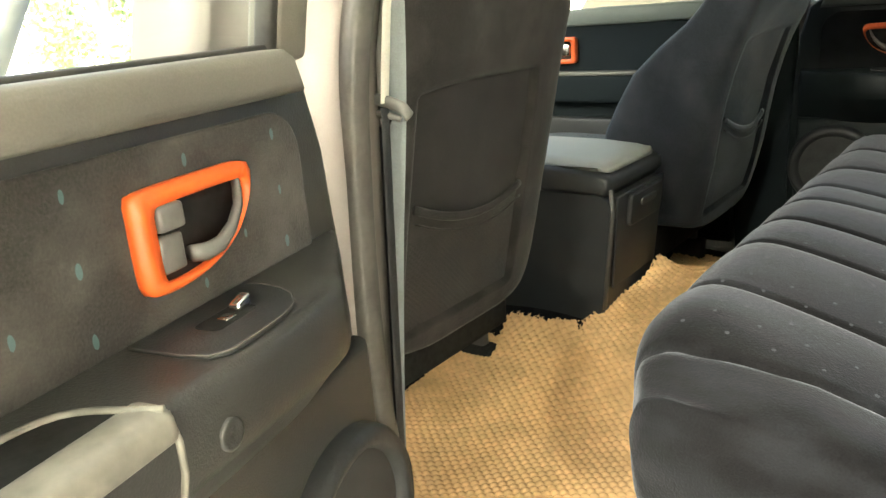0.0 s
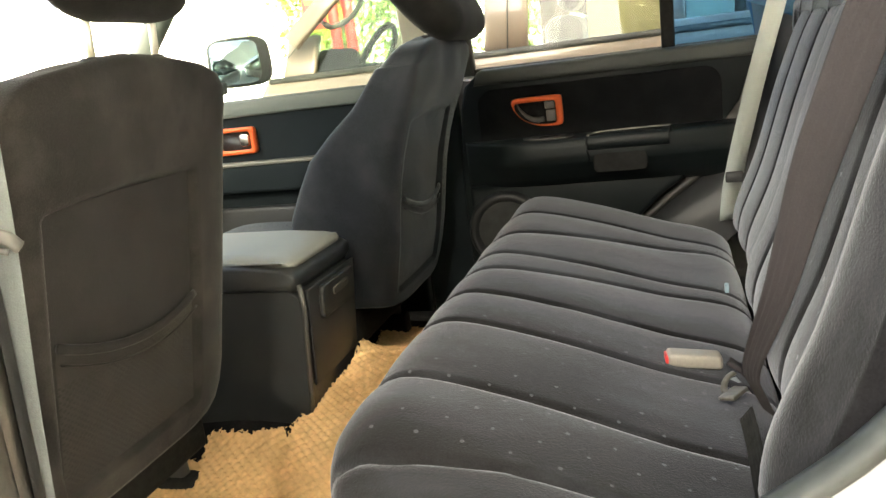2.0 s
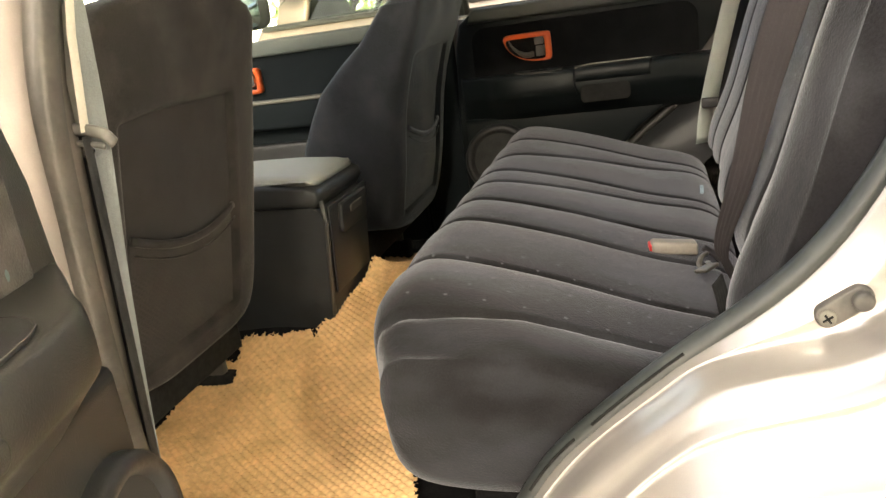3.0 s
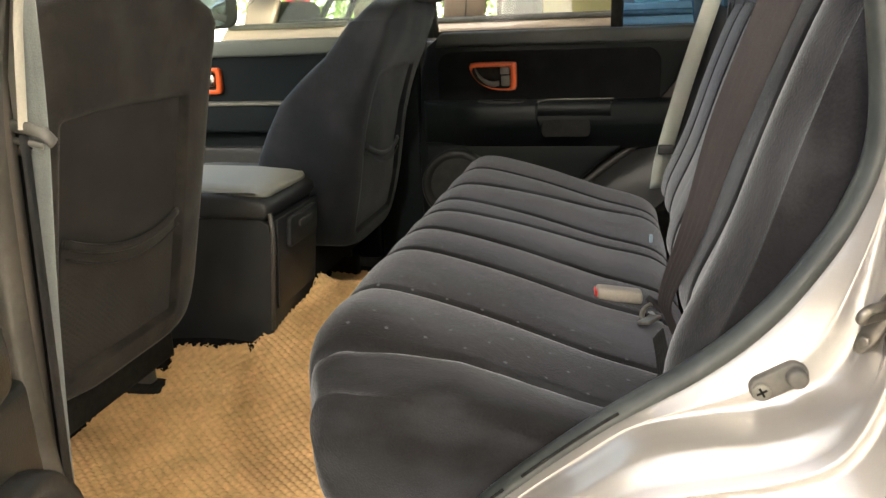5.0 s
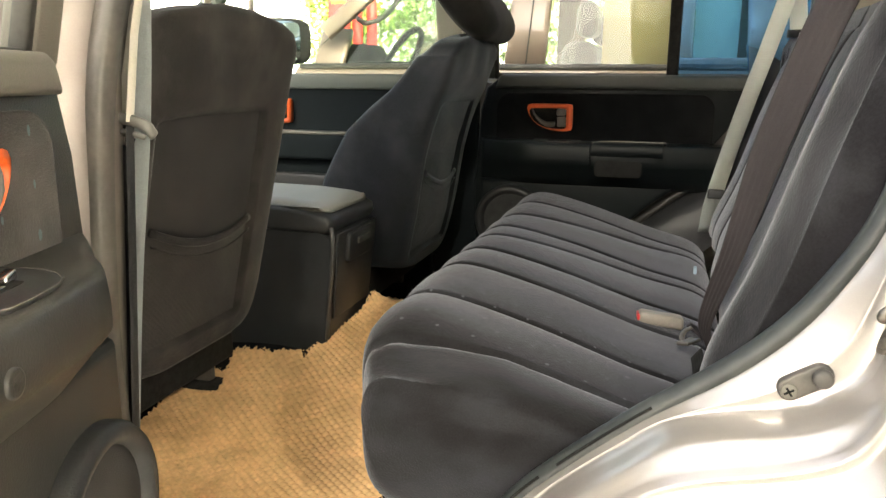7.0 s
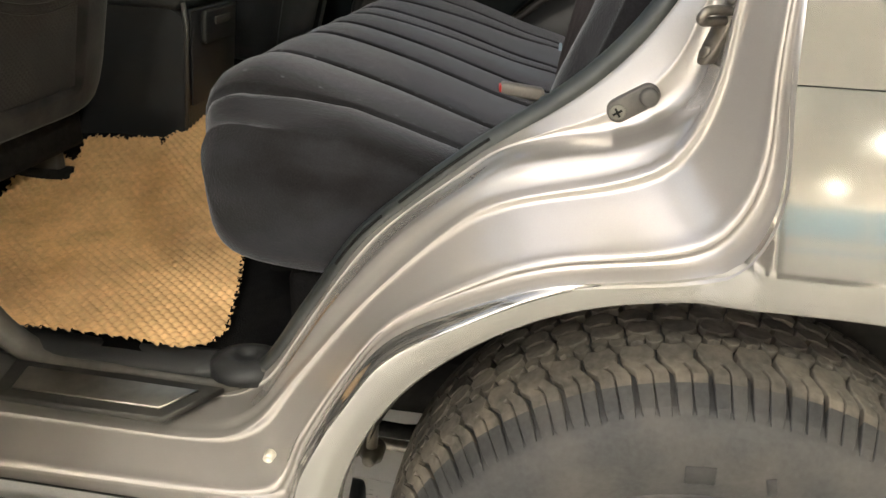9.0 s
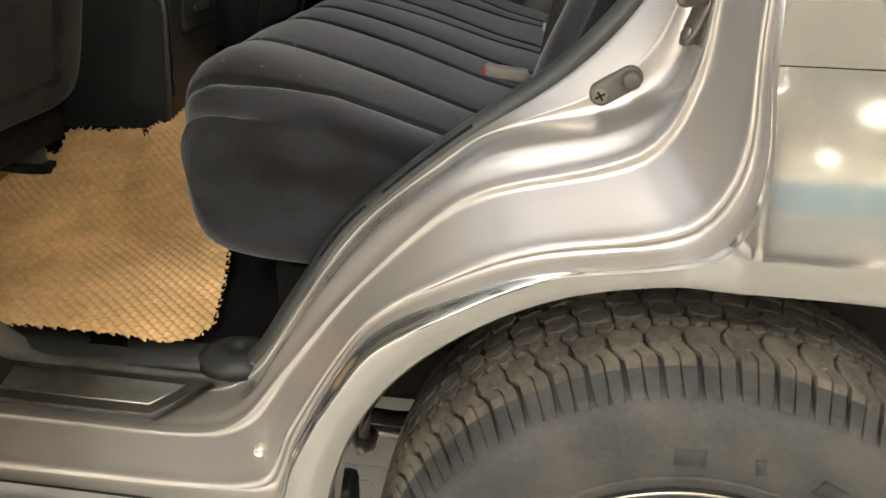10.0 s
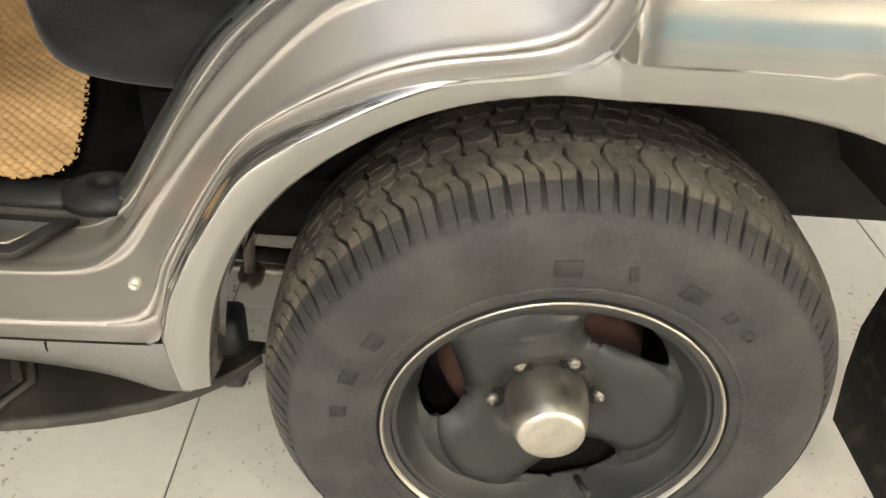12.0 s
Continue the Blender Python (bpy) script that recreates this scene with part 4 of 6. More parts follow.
def door(at, name, label, blue, cloth, panel, pad, grip, rear, pull, speaker):
    """A rear door by its own axes: along from the hinge edge, out from the trim towards the cabin, and height."""
    d = part(name, slab([(-0.01, 0.6), (0.25, 0.6), (0.34, 0.72), (0.46, 0.86), (0.6, 0.99), (0.7, 1.12), (0.735, 1.22), (0.735, 1.25), (0.05, 1.25), (0.018, 1.225), (0.0, 1.16), (-0.006, 1.05), (-0.014, 0.95)], -0.03, 0.0, at=at, bevel=0.006), panel, car, label)
    part("upper_pad", slab([(0.046, 1.224), (rear - 0.01, 1.224), (rear - 0.005, 1.264), (0.07, 1.264), (0.058, 1.257)], -0.02, 0.024, at=at, bevel=0.011, seg=4), pad, d)
    part("cloth_insert", slab(rounded(0.05, 1.03, 0.66, 1.211, 0.042, 8), 0.0, 0.006, at=at, bevel=0.003), cloth, d)
    outer = [(0.274, 1.172), (0.274, 1.115), (0.266, 1.105), (0.235, 1.104), (0.2, 1.11), (0.17, 1.125), (0.15, 1.148), (0.143, 1.168), (0.146, 1.178), (0.16, 1.181), (0.262, 1.181)]
    outer = [tuple(p) for p in catmull(outer + [outer[0]], 45)[:-1]]
    inner = [(0.1727 + (u - 0.1727) * 0.832, 1.1254 + (z - 1.1254) * 0.766) for u, z in outer]
    part("handle_bezel", frame_of(outer, inner, 0.0, 0.017, at), ORANGE, d, "orange plastic bezel")
    part("handle_cup", slab(inner, 0.004, 0.008, at=at), DARK, d)
    part("lock_button", block((0.229, 0.008, 1.148), (0.255, 0.02, 1.168), 0.003, at=at), LEVER_GREY, d)
    part("lock_base", block((0.231, 0.006, 1.116), (0.256, 0.016, 1.145), 0.003, at=at), LEVER_GREY, d)
    part("door_lever", loft([[at(u, n + 0.005 * c, z + w * s) for c, s in ring(1, n=8)] for u, n, z, w in
                             ((0.225, 0.014, 1.124, 0.007), (0.212, 0.019, 1.122, 0.0075), (0.198, 0.021, 1.124, 0.007), (0.182, 0.021, 1.133, 0.006), (0.168, 0.019, 1.147, 0.0055), (0.16, 0.014, 1.16, 0.0055), (0.156, 0.009, 1.17, 0.006))], closed=True, caps=True), LEVER_GREY, d, "grey plastic lever")
    rows = []
    for u in np.concatenate((np.linspace(0.006, 0.15, 16), np.linspace(0.18, 0.7, 14))):
        k = float(np.interp(u, (0.006, 0.03, 0.063, 0.09, 0.12, 0.15, 0.18, 0.21), (0.05, 0.22, 0.42, 0.56, 0.79, 0.94, 0.99, 1.0))) * (1 - 0.35 * max(0, (u - 0.5) / 0.2))
        rows.append([at(u, n * k, z) for n, z in ((0.0, 1.077), (0.07, 1.0765), (0.088, 1.0755), (0.096, 1.073), (0.1, 1.067), (0.1025, 1.055), (0.104, 1.035), (0.103, 1.02), (0.098, 1.012), (0.084, 0.998), (0.066, 0.978), (0.045, 0.955), (0.0, 0.94))])
    part("armrest", loft(rows, caps=True), panel, d)
    plate = [(0.3, 0.012), (0.3, 0.06), (0.296, 0.08), (0.284, 0.0885), (0.26, 0.09), (0.22, 0.0885), (0.2, 0.083), (0.183, 0.07), (0.172, 0.052), (0.168, 0.03), (0.17, 0.012)]
    top = lambda u, h, n: at(u, n, h)
    part("switch_plate", slab(plate, 1.074, 1.0795, at=top, bevel=0.0015), PLASTIC, d)
    # dark plate paints the shade of the switch recess
    sw = part("window_switch", slab(rounded(0.212, 0.036, 0.262, 0.06, 0.006), 1.0785, 1.0802, at=top, bevel=0.0006), DARK, d, "window switch on a dark plate for its recess shade")
    if grip[4] is RIM_GREY:
        part("toggle", block((0.212, 0.043, 1.079), (0.228, 0.053, 1.0885), 0.002, at=lambda u, n, h: at(u, n, h - (u - 0.22) * 0.3)), CHROME, sw)
        part("toggle_mark", block((0.234, 0.045, 1.0795), (0.246, 0.056, 1.0818), 0.001, at=at_flat(at)), CHROME, sw)
    part("plate_rim", sweep([at(u, n, 1.079) for u, n in plate], ring(0.0011, n=6)), BUCKLE_DARK, d)
    hollow = catmull([(pull + 0.2, 0.03), (pull + 0.09, 0.031), (pull + 0.05, 0.034), (pull + 0.028, 0.042), (pull + 0.016, 0.058), (pull + 0.008, 0.085), (pull + 0.002, 0.101)], 24)
    # flat dark slab on the armrest gives the hollow its shade
    part("pull_hollow_shade", slab([tuple(p) for p in hollow] + [(pull + 0.2, 0.101)], 1.0745, 1.0782, at=top, bevel=0.0005), DARK, d)
    part("hollow_rim", sweep([at(u, n, 1.0785) for u, n in hollow], ring(0.003, n=8)), RIM_GREY, d, "pale edge of the hollow")
    part("pull_grip", loft([[at(u, grip[0] + grip[1] * c, grip[2] + grip[3] * q) for c, q in ring(1, n=14, power=3)] for u in (pull, pull + 0.004, pull + 0.02, pull + 0.1, pull + 0.17, pull + 0.19, pull + 0.194)], closed=True, caps=True), grip[4], d)
    part("pull_edge", sweep([at(pull - 0.002, 0.098, 1.074), at(pull - 0.002, 0.1035, 1.055), at(pull, 0.105, 1.035), at(pull + 0.004, 0.103, 1.015)], ring(0.0026, n=8), (0, 1, 0)), RIM_GREY if grip[4] is RIM_GREY else panel, d)
    # raised dark plate stands for the shaded cup under the grip
    part("pull_cup_shade", slab(rounded(pull + 0.012, 0.985, pull + 0.142, 1.035, 0.014), 0.085, 0.1045, at=at, bevel=0.004), DARK, d)
    part("lower_panel", slab([(0.01, 0.62), (0.25, 0.62), (0.36, 0.76), (0.5, 0.9), (0.58, 0.96), (0.01, 0.96)], 0.0, 0.035, at=at, bevel=0.014, seg=3), panel, d)

    def circle(u0, z0, rn):
        return loft([[at(u0 + r * math.cos(2 * math.pi * i / 40), n, z0 + r * math.sin(2 * math.pi * i / 40)) for i in range(40)] for r, n in rn], closed=True)
    su, sz, sr = speaker
    part("speaker_ring", circle(su, sz, ((sr, 0.03), (sr - 0.001, 0.05), (sr - 0.008, 0.06), (sr - 0.02, 0.058), (sr - 0.027, 0.046))), PLASTIC, d)
    part("speaker_grille", circle(su, sz, ((sr - 0.026, 0.046), (sr - 0.045, 0.051), (sr * 0.3, 0.054), (0.001, 0.055))), GRILLE, d)
    if grip[4] is RIM_GREY:
        part("trim_plug", circle(0.315, 1.035, ((0.0115, 0.1), (0.0115, 0.1055), (0.009, 0.1065), (0.001, 0.1048))), panel, d)
    part("outer_skin", slab([(-0.02, 0.5), (0.4, 0.5), (0.45, 0.62), (0.6, 0.8), (0.8, 0.86), (0.82, 1.26), (-0.02, 1.26)], -0.15, -0.135, at=at, bevel=0.005), PAINT, d)
    part("door_shell", slab([(-0.01, 0.55), (0.3, 0.55), (0.38, 0.7), (0.5, 0.85), (0.68, 0.95), (0.75, 1.1), (0.75, 1.24), (-0.01, 1.24)], -0.136, -0.03, at=at, bevel=0.004), JAMB, d)
    lean = lambda u, n, z: at(u, n + (z - 1.25) * 0.22, z)
    for name2, (u0, z0, u1, z1), m in (("front_frame", (-0.01, 1.25, 0.04, 1.72), pad), ("divider_bar", (0.525, 1.25, 0.557, 1.72), DARK), ("rear_frame", (rear, 1.25, rear + 0.05, 1.72), pad), ("top_frame", (-0.01, 1.68, rear + 0.05, 1.73), pad)):
        part(name2, block((u0, -0.05, z0), (u1, -0.012, z1), 0.006, at=lean), m, d)
    part("window_rubber", block((0.035, -0.04, 1.25), (rear, -0.018, 1.268), 0.004, at=lean), RUBBER, d)
    part("window_channel", block((0.035, -0.035, 1.25), (0.05, -0.015, 1.7), 0.004, at=lean), RUBBER, d)
    for nm, u0, u1, g in (("window_pane", 0.04, 0.528, GLASS), ("quarter_pane", 0.552, rear + 0.002, blue)):
        pane = part(nm, loft([[lean(u0, -0.032, 1.24), lean(u1, -0.032, 1.24)], [lean(u0, -0.032, 1.7), lean(u1, -0.032, 1.7)]]), g, d, smooth=False)
        pane.visible_shadow = False
    return d


LEVER_GREY = surf("grey_lever_plastic", (0.11, 0.107, 0.1), 0.4, 0, 0.1, 200, 12, 0.05)
RIM_GREY = surf("pale_edge_plastic", (0.17, 0.16, 0.135), 0.45, 0, 0.3, 60, 12, 0.05)
GRILLE = surf("black_speaker_mesh", (0.03, 0.03, 0.03), 0.6, 0.3, 0.6, 900, 30, 0.8)
# the next three: door trim for the far side, light falloff put into the colours
FAR_CLOTH_SHADED = surf("shaded_door_velour", (0.007, 0.0075, 0.008), 0.9, 0, 0.3, 420, 9, 0.4, sheen=0.05, dust=(0.03, 0.03, 0.03), dust_amount=0.2, spec=0.05)
FAR_PANEL_SHADED = surf("shaded_satin_trim", (0.0062, 0.0086, 0.0092), 0.46, 0, 0.15, 500, 4, 0.15, spec=0.2)
FAR_PAD_SHADED = surf("shaded_soft_plastic", (0.04, 0.0455, 0.041), 0.5, 0, 0.12, 500, 4, 0.2)
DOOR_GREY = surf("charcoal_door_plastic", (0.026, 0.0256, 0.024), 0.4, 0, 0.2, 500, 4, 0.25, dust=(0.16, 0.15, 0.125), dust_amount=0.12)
NEAR_CLOTH = dotted(surf("grey_dashed_door_velour", (0.036, 0.033, 0.031), 0.9, 0, 0.35, 420, 9, 0.4, sheen=0.15, dust=(0.13, 0.12, 0.108), dust_amount=0.5, spec=0.08),
                    (2, 1), (0.05, 0.055), 0.0023, (0.085, 0.15, 0.16), ((-2, 2),), stretch=2.2)
HU, HN, HO = Vector((0.259, -0.966, 0)), Vector((0.966, 0.259, 0)), Vector((-0.875, 0.059, 0))
door(lambda u, n, z: HO + HU * u + HN * n + Vector((0, 0, z + 0.008)), "open_rear_door", "open rear door with grey cloth trim", GLASS, NEAR_CLOTH, DOOR_GREY, TAUPE, (0.088, 0.0185, 1.0665, 0.0135, RIM_GREY), 0.75, 0.36, (0.1, 0.782, 0.112))
# same door trim as the open one, in the shaded colours
door(lambda u, n, z: Vector((-0.805 + u, 1.625 - n, z)), "far_rear_door", "closed rear door, its trim darkened for the far side's shade", BLUE_GLASS, FAR_CLOTH_SHADED, FAR_PANEL_SHADED, FAR_PAD_SHADED, (0.086, 0.024, 1.06, 0.02, FAR_PANEL_SHADED), 0.87, 0.338, (0.105, 0.84, 0.105))


# ---- seats ----
BACK_SEAMS = (0.385, 0.52, 0.66, 0.8, 0.93, 1.1, 1.25, 1.38)
SEAMS = (0.298, 0.45, 0.643, 0.78, 0.945, 1.03, 1.23, 1.365)
FAN = (0.283, 0.318, 0.45, 0.447, 0.64, 0.645, 0.768, 0.79, 0.895, 0.99, 1.0, 1.056, 1.14, 1.31, 1.345, 1.385)


def fanned(x):
    """The cushion's seams at a distance x: they fan out towards the backrest."""
    f = min(1.0, max(0.0, (x + 0.62) / 0.42))
    return tuple(FAN[2 * i] * (1 - f) + FAN[2 * i + 1] * f for i in range(8))


def groove(y, width=0.0042, depth=0.01, seams=SEAMS):
    return sum(-depth * math.exp(-((y - s) / width) ** 2) for s in seams)


def puff(y, seams=SEAMS):
    edges = (0.2,) + seams + (1.58,)
    for a, b in zip(edges, edges[1:]):
        if a <= y <= b:
            return 0.0065 * math.sqrt(max(0.0, 1 - ((2 * y - a - b) / (b - a)) ** 2)) * min(1.0, (b - a) / 0.15)
    return 0.0


def padded(section, centre, y0, y1, r, samples, normal_puff, hold=None):
    """A long cushion: a section of (x, z) pairs carried across the car, drawn in at its rounded ends."""
    rings_ = []
    half_x, half_z = max(abs(p[0] - centre[0]) for p in section), max(abs(p[1] - centre[1]) for p in section)
    ys = sorted({round(float(v), 5) for v in (*np.linspace(y0, y0 + r, 9), *np.linspace(y0 + r, y1 - r, samples), *np.linspace(y1 - r, y1, 9))})
    for y in ys:
        e = min(y - y0, y1 - y)
        k = 1 - math.sqrt(max(0.0, 1 - (1 - min(e, r) / r) ** 2))
        fx, fz = 1 - 0.6 * r * k / half_x, 1 - 0.6 * r * k / half_z
        row = []
        for i, (x, z) in enumerate(section):
            a, b = section[i - 1], section[(i + 1) % len(section)]
            t = Vector((b[0] - a[0], b[1] - a[1])).normalized()
            n = Vector((-t.y, t.x))
            if n.dot(Vector((x - centre[0], z - centre[1]))) < 0:
                n = -n
            off = normal_puff(y, x, z) * (1 - k) + (hold(y, x, z) if hold else 0.0)
            row.append((centre[0] + (x - centre[0]) * fx + n.x * off, y, centre[1] + (z - centre[1]) * fz + n.y * off))
        rings_.append(row)
    return loft(rings_, closed=True, caps=True)


BLUE_TAG = surf("pale_blue_cloth", (0.25, 0.34, 0.4), 0.85, 0, 0.1)


def rear_seat():
    def inner(y):
        t = min(1.0, max(0.0, (y - 0.34) / 0.14))
        return t * t * (3 - 2 * t)
    sec = catmull([(-0.2, 0.7), (-0.4, 0.69), (-0.53, 0.688), (-0.598, 0.7), (-0.632, 0.735), (-0.65, 0.79), (-0.658, 0.845), (-0.654, 0.89), (-0.633, 0.921), (-0.58, 0.932), (-0.45, 0.9), (-0.3, 0.85), (-0.18, 0.815), (-0.15, 0.77), (-0.2, 0.7)], 72)[:-1]
    seat = part("rear_seat", padded([tuple(p) for p in sec], (-0.4, 0.82), 0.205, 1.575, 0.075, 260,
                           lambda y, x, z: (groove(y, seams=fanned(x)) + puff(y, fanned(x))) * min(1.0, max(0.12, (z - 0.74) / 0.12)) - 0.05 * math.exp(-((y - 0.2) / 0.085) ** 2) * max(0.0, min(1.0, (-0.45 - x) / 0.12)) * max(0.15, min(1.0, (z - 0.7) / 0.16))), FLUTE, car, "dark grey velour rear bench with dusty fluted cushion")
    part("cushion_base", block((-0.53, 0.24, 0.57), (-0.2, 1.55, 0.695), 0.02), CARPET, seat)
    for y0, y1, nm in ((0.225, 0.93, "backrest"), (0.94, 1.4, "backrest")):
        sec = catmull([(-0.12, 0.8), (-0.2, 0.85), (-0.205, 0.93), (-0.16, 1.05), (-0.115, 1.2), (-0.07, 1.32), (-0.03, 1.365), (0.03, 1.35), (0.05, 1.25), (0.0, 1.0), (-0.05, 0.82), (-0.12, 0.8)], 60)[:-1]

        def form(y, x, z, y0=y0, y1=y1):
            front = 1.0 if x < -0.02 else 0.2
            side = math.exp(-((y - 0.29) / 0.075) ** 2)
            return front * (groove(y, seams=BACK_SEAMS) + puff(y, BACK_SEAMS) + 0.045 * side - 0.045 * (1 - inner(y)))

        def hold(y, x, z):
            return (1.0 if x < -0.02 else 0.2) * (-0.045 * inner(y) - 0.02 * (y > 0.935))
        part(nm, padded([tuple(p) for p in sec], (-0.07, 1.08), y0, y1, 0.05, 120, form, hold), VELOUR_BACK, seat, "fluted velour backrest")
    part("seat_tag", block((-0.205, 0.824, 0.9), (-0.199, 0.833, 0.914), 0.001), BLUE_TAG, seat, "pale blue cloth tag")
    for y in (0.56,):
        part("headrest", padded([(0.09 + 0.05 * u, 1.47 + 0.085 * v) for u, v in ring(1, n=24, power=2.6)], (0.09, 1.47), y - 0.13, y + 0.13, 0.05, 10, lambda *a: 0.0), VELOUR, seat)
        part("headrest_post", sweep([(0.05, y - 0.06, 1.33), (0.085, y - 0.06, 1.42)], ring(0.006, n=10), (0, 1, 0)), CHROME, seat)
        part("headrest_post", sweep([(0.05, y + 0.06, 1.33), (0.085, y + 0.06, 1.42)], ring(0.006, n=10), (0, 1, 0)), CHROME, seat)
    part("seat_release", turned([(0.012, 0), (0.014, -0.006), (0.02, -0.006), (0.02, 0.01)], (-0.005, 1.3, 1.352), "z", 16), PLASTIC, seat)


# backrest dust and sheen carry the same painted blue of the sky light
VELOUR_BACK = dotted(surf("dark_backrest_velour", (0.0125, 0.0118, 0.0132), 0.9, 0, 0.4, 420, 9, 0.4, sheen=0.38, tint=(0.88, 0.92, 1.0), dust=(0.085, 0.087, 0.095), dust_amount=0.36, spec=0.08, dust_from=0.44, streak=(0.8, 1.6, 0.6)),
                     (2, 1), (0.05, 0.034), 0.0022, (0.17, 0.175, 0.19), ((0.41, 0.5), (0.54, 0.64), (0.68, 0.78), (1.12, 1.23)))
rear_seat()


def front_seat(tilt, y0, top_x, low_x, label, cloth, back, pocket, bulge):
    """A front seat seen from behind: leaning back, with a vinyl back pocket, headrest and cushion."""

    def spine(z):
        return low_x + (top_x - low_x) * (z - 0.75) / 0.58 + float(np.interp(z, (0.7, 0.887, 1.05, 1.143, 1.233, 1.33), bulge))
    vs = np.concatenate((np.sin(np.linspace(-math.pi / 2, -0.95, 12)), (-0.79, -0.765), np.linspace(-0.72, 0.46, 19), (0.5, 0.53), np.linspace(0.58, 0.74, 4), np.sin(np.linspace(0.95, math.pi / 2, 12))))
    more = 0.02 * tilt
    sizes = ((0.768, 0.14, 0.08), (0.773, 0.18, 0.1), (0.785, 0.205, 0.115), (0.81, 0.222, 0.125), (0.85, 0.23, 0.125 + more), (1.0, 0.234, 0.115 + more), (1.12, 0.233, 0.095 + more), (1.22, 0.23, 0.075), (1.28, 0.226, 0.06), (1.315, 0.218, 0.052), (1.338, 0.2, 0.044), (1.352, 0.175, 0.036), (1.36, 0.13, 0.026), (1.363, 0.07, 0.012))
    rings_ = []
    for z in (0.768, 0.773, 0.785, 0.8, 0.808, 0.815, 0.85, 0.92, 1.0, 1.06, 1.12, 1.165, 1.172, 1.178, 1.186, 1.22, 1.25, 1.28, 1.3, 1.315, 1.338, 1.352, 1.36, 1.363):
        half, deep = (np.interp(z, [q[0] for q in sizes], [q[k] for q in sizes]) for k in (1, 2))
        xc = spine(z) - max(deep, 0.045)
        row = []
        for sgn, seq in ((1, vs), (-1, vs[-2:0:-1])):
            for v in seq:
                u = sgn * max(0.0, 1 - abs(v) ** 6.5) ** (1 / 6.5)
                dip = 0.016 if sgn > 0 and -0.78 < v < 0.52 and 0.81 < z < 1.175 else 0.0
                arch = 0.02 * (1 - v * v) * math.exp(-((z - 1.18) / 0.07) ** 2)
                wrinkle = 0.003 * math.sin(v * 9 + z * 31) * math.sin(z * 23) if sgn > 0 and z > 1.19 else 0.0
                row.append((xc + u * deep - dip + wrinkle, y0 + v * half, z + arch - 0.014 * v * v * (z > 1.3)))
        rings_.append(row)
    seat = part("front_seat", loft(rings_, closed=True, caps=True), cloth, car, label)
    # the stretched cover over the back, with its lower edge
    rows = []
    for z in np.linspace(0.812, 1.19, 22):
        bow = 0.007 * math.sin(math.pi * (z - 0.79) / 0.42)
        rows.append([(spine(z) - 0.0135 + bow * max(0.0, 1 - ((v + 0.03) / 0.147) ** 2) + 0.0025 * math.sin(v * 30 + z * 40) * math.sin(z * 26), y0 + v, z) for v in np.linspace(-0.178, 0.117, 24)])
    part("back_panel", loft(rows), back, seat, "stretched cloth back cover")
    rows = []
    for f in np.linspace(0, 1, 10):
        row = []
        for v in np.linspace(-0.175, 0.114, 24):
            top = 0.979 + 1.4 * v * v
            z = 0.816 + (top - 0.816) * f
            row.append((spine(z) - 0.0095 + 0.01 * math.sin(math.pi * (z - 0.79) / 0.42) * max(0.0, 1 - ((v + 0.03) / 0.15) ** 2) + 0.003 * (f > 0.95), y0 + v, z))
        rows.append(row)
    part("map_pocket", loft(rows), pocket, seat, "stretched map pocket")
    part("pocket_hem", sweep([Vector(p) + Vector((0.002, 0, 0)) for p in rows[-1]], ring(0.004, 0.007, 8)), back, seat)
    part("hem_seam", sweep([Vector(p) + Vector((0.0015, 0, -0.022)) for p in rows[-1]], ring(0.0016, 0.0016, 8)), back, seat)
    sec = catmull([(low_x - 0.1, 0.76), (low_x - 0.55, 0.76), (low_x - 0.62, 0.82), (low_x - 0.58, 0.9), (low_x - 0.4, 0.91), (low_x - 0.1, 0.88), (low_x - 0.08, 0.8), (low_x - 0.1, 0.76)], 40)[:-1]
    part("cushion", padded([tuple(p) for p in sec], (low_x - 0.35, 0.83), y0 - 0.25, y0 + 0.25, 0.06, 12, lambda *a: 0.0), cloth, seat)
    for s in (-1, 1):
        part("seat_rail", block((low_x - 0.55, y0 + s * 0.16 - 0.02, 0.57), (low_x - 0.06, y0 + s * 0.16 + 0.02, 0.64), 0.006), DARK, seat)
        part("rail_bracket", block((low_x - 0.2, y0 + s * 0.16 - 0.012, 0.62), (low_x - 0.08, y0 + s * 0.16 + 0.012, 0.72), 0.006), PLASTIC_GREY, seat)
    part("seat_underside", block((low_x - 0.55, y0 - 0.2, 0.68), (low_x - 0.05, y0 + 0.2, 0.77), 0.01), DARK, seat)
    hx, hz, hw, hh = spine(1.36) - 0.03 - 0.01 * tilt, 1.5 - 0.063 * tilt, 0.128 + 0.045 * tilt, 0.1 + 0.013 * tilt
    q = 0.15 + 0.55 * tilt
    part("headrest", padded([(hx + 0.052 * u * math.cos(q) - hh * v * math.sin(q), hz + hh * v * math.cos(q) + 0.052 * u * math.sin(q)) for u, v in ring(1, n=28, power=2.5)], (hx, hz), y0 + 0.02 - hw, y0 + 0.02 + hw, 0.08, 12, lambda *a: 0.0), HEADREST, seat)
    for s in (-1, 1):
        part("headrest_post", sweep([(hx - 0.012, y0 + s * 0.065 + 0.022, 1.335), (hx - 0.004, y0 + s * 0.065 + 0.022, 1.44)], ring(0.0055, n=10), (0, 1, 0)), POST, seat)
        part("post_collar", turned([(0.0, 0.004), (0.011, 0.004), (0.014, 0.0), (0.014, -0.01)], (hx - 0.012, y0 + s * 0.065 + 0.022, 1.356), "z", 14), PLASTIC, seat)
    return seat


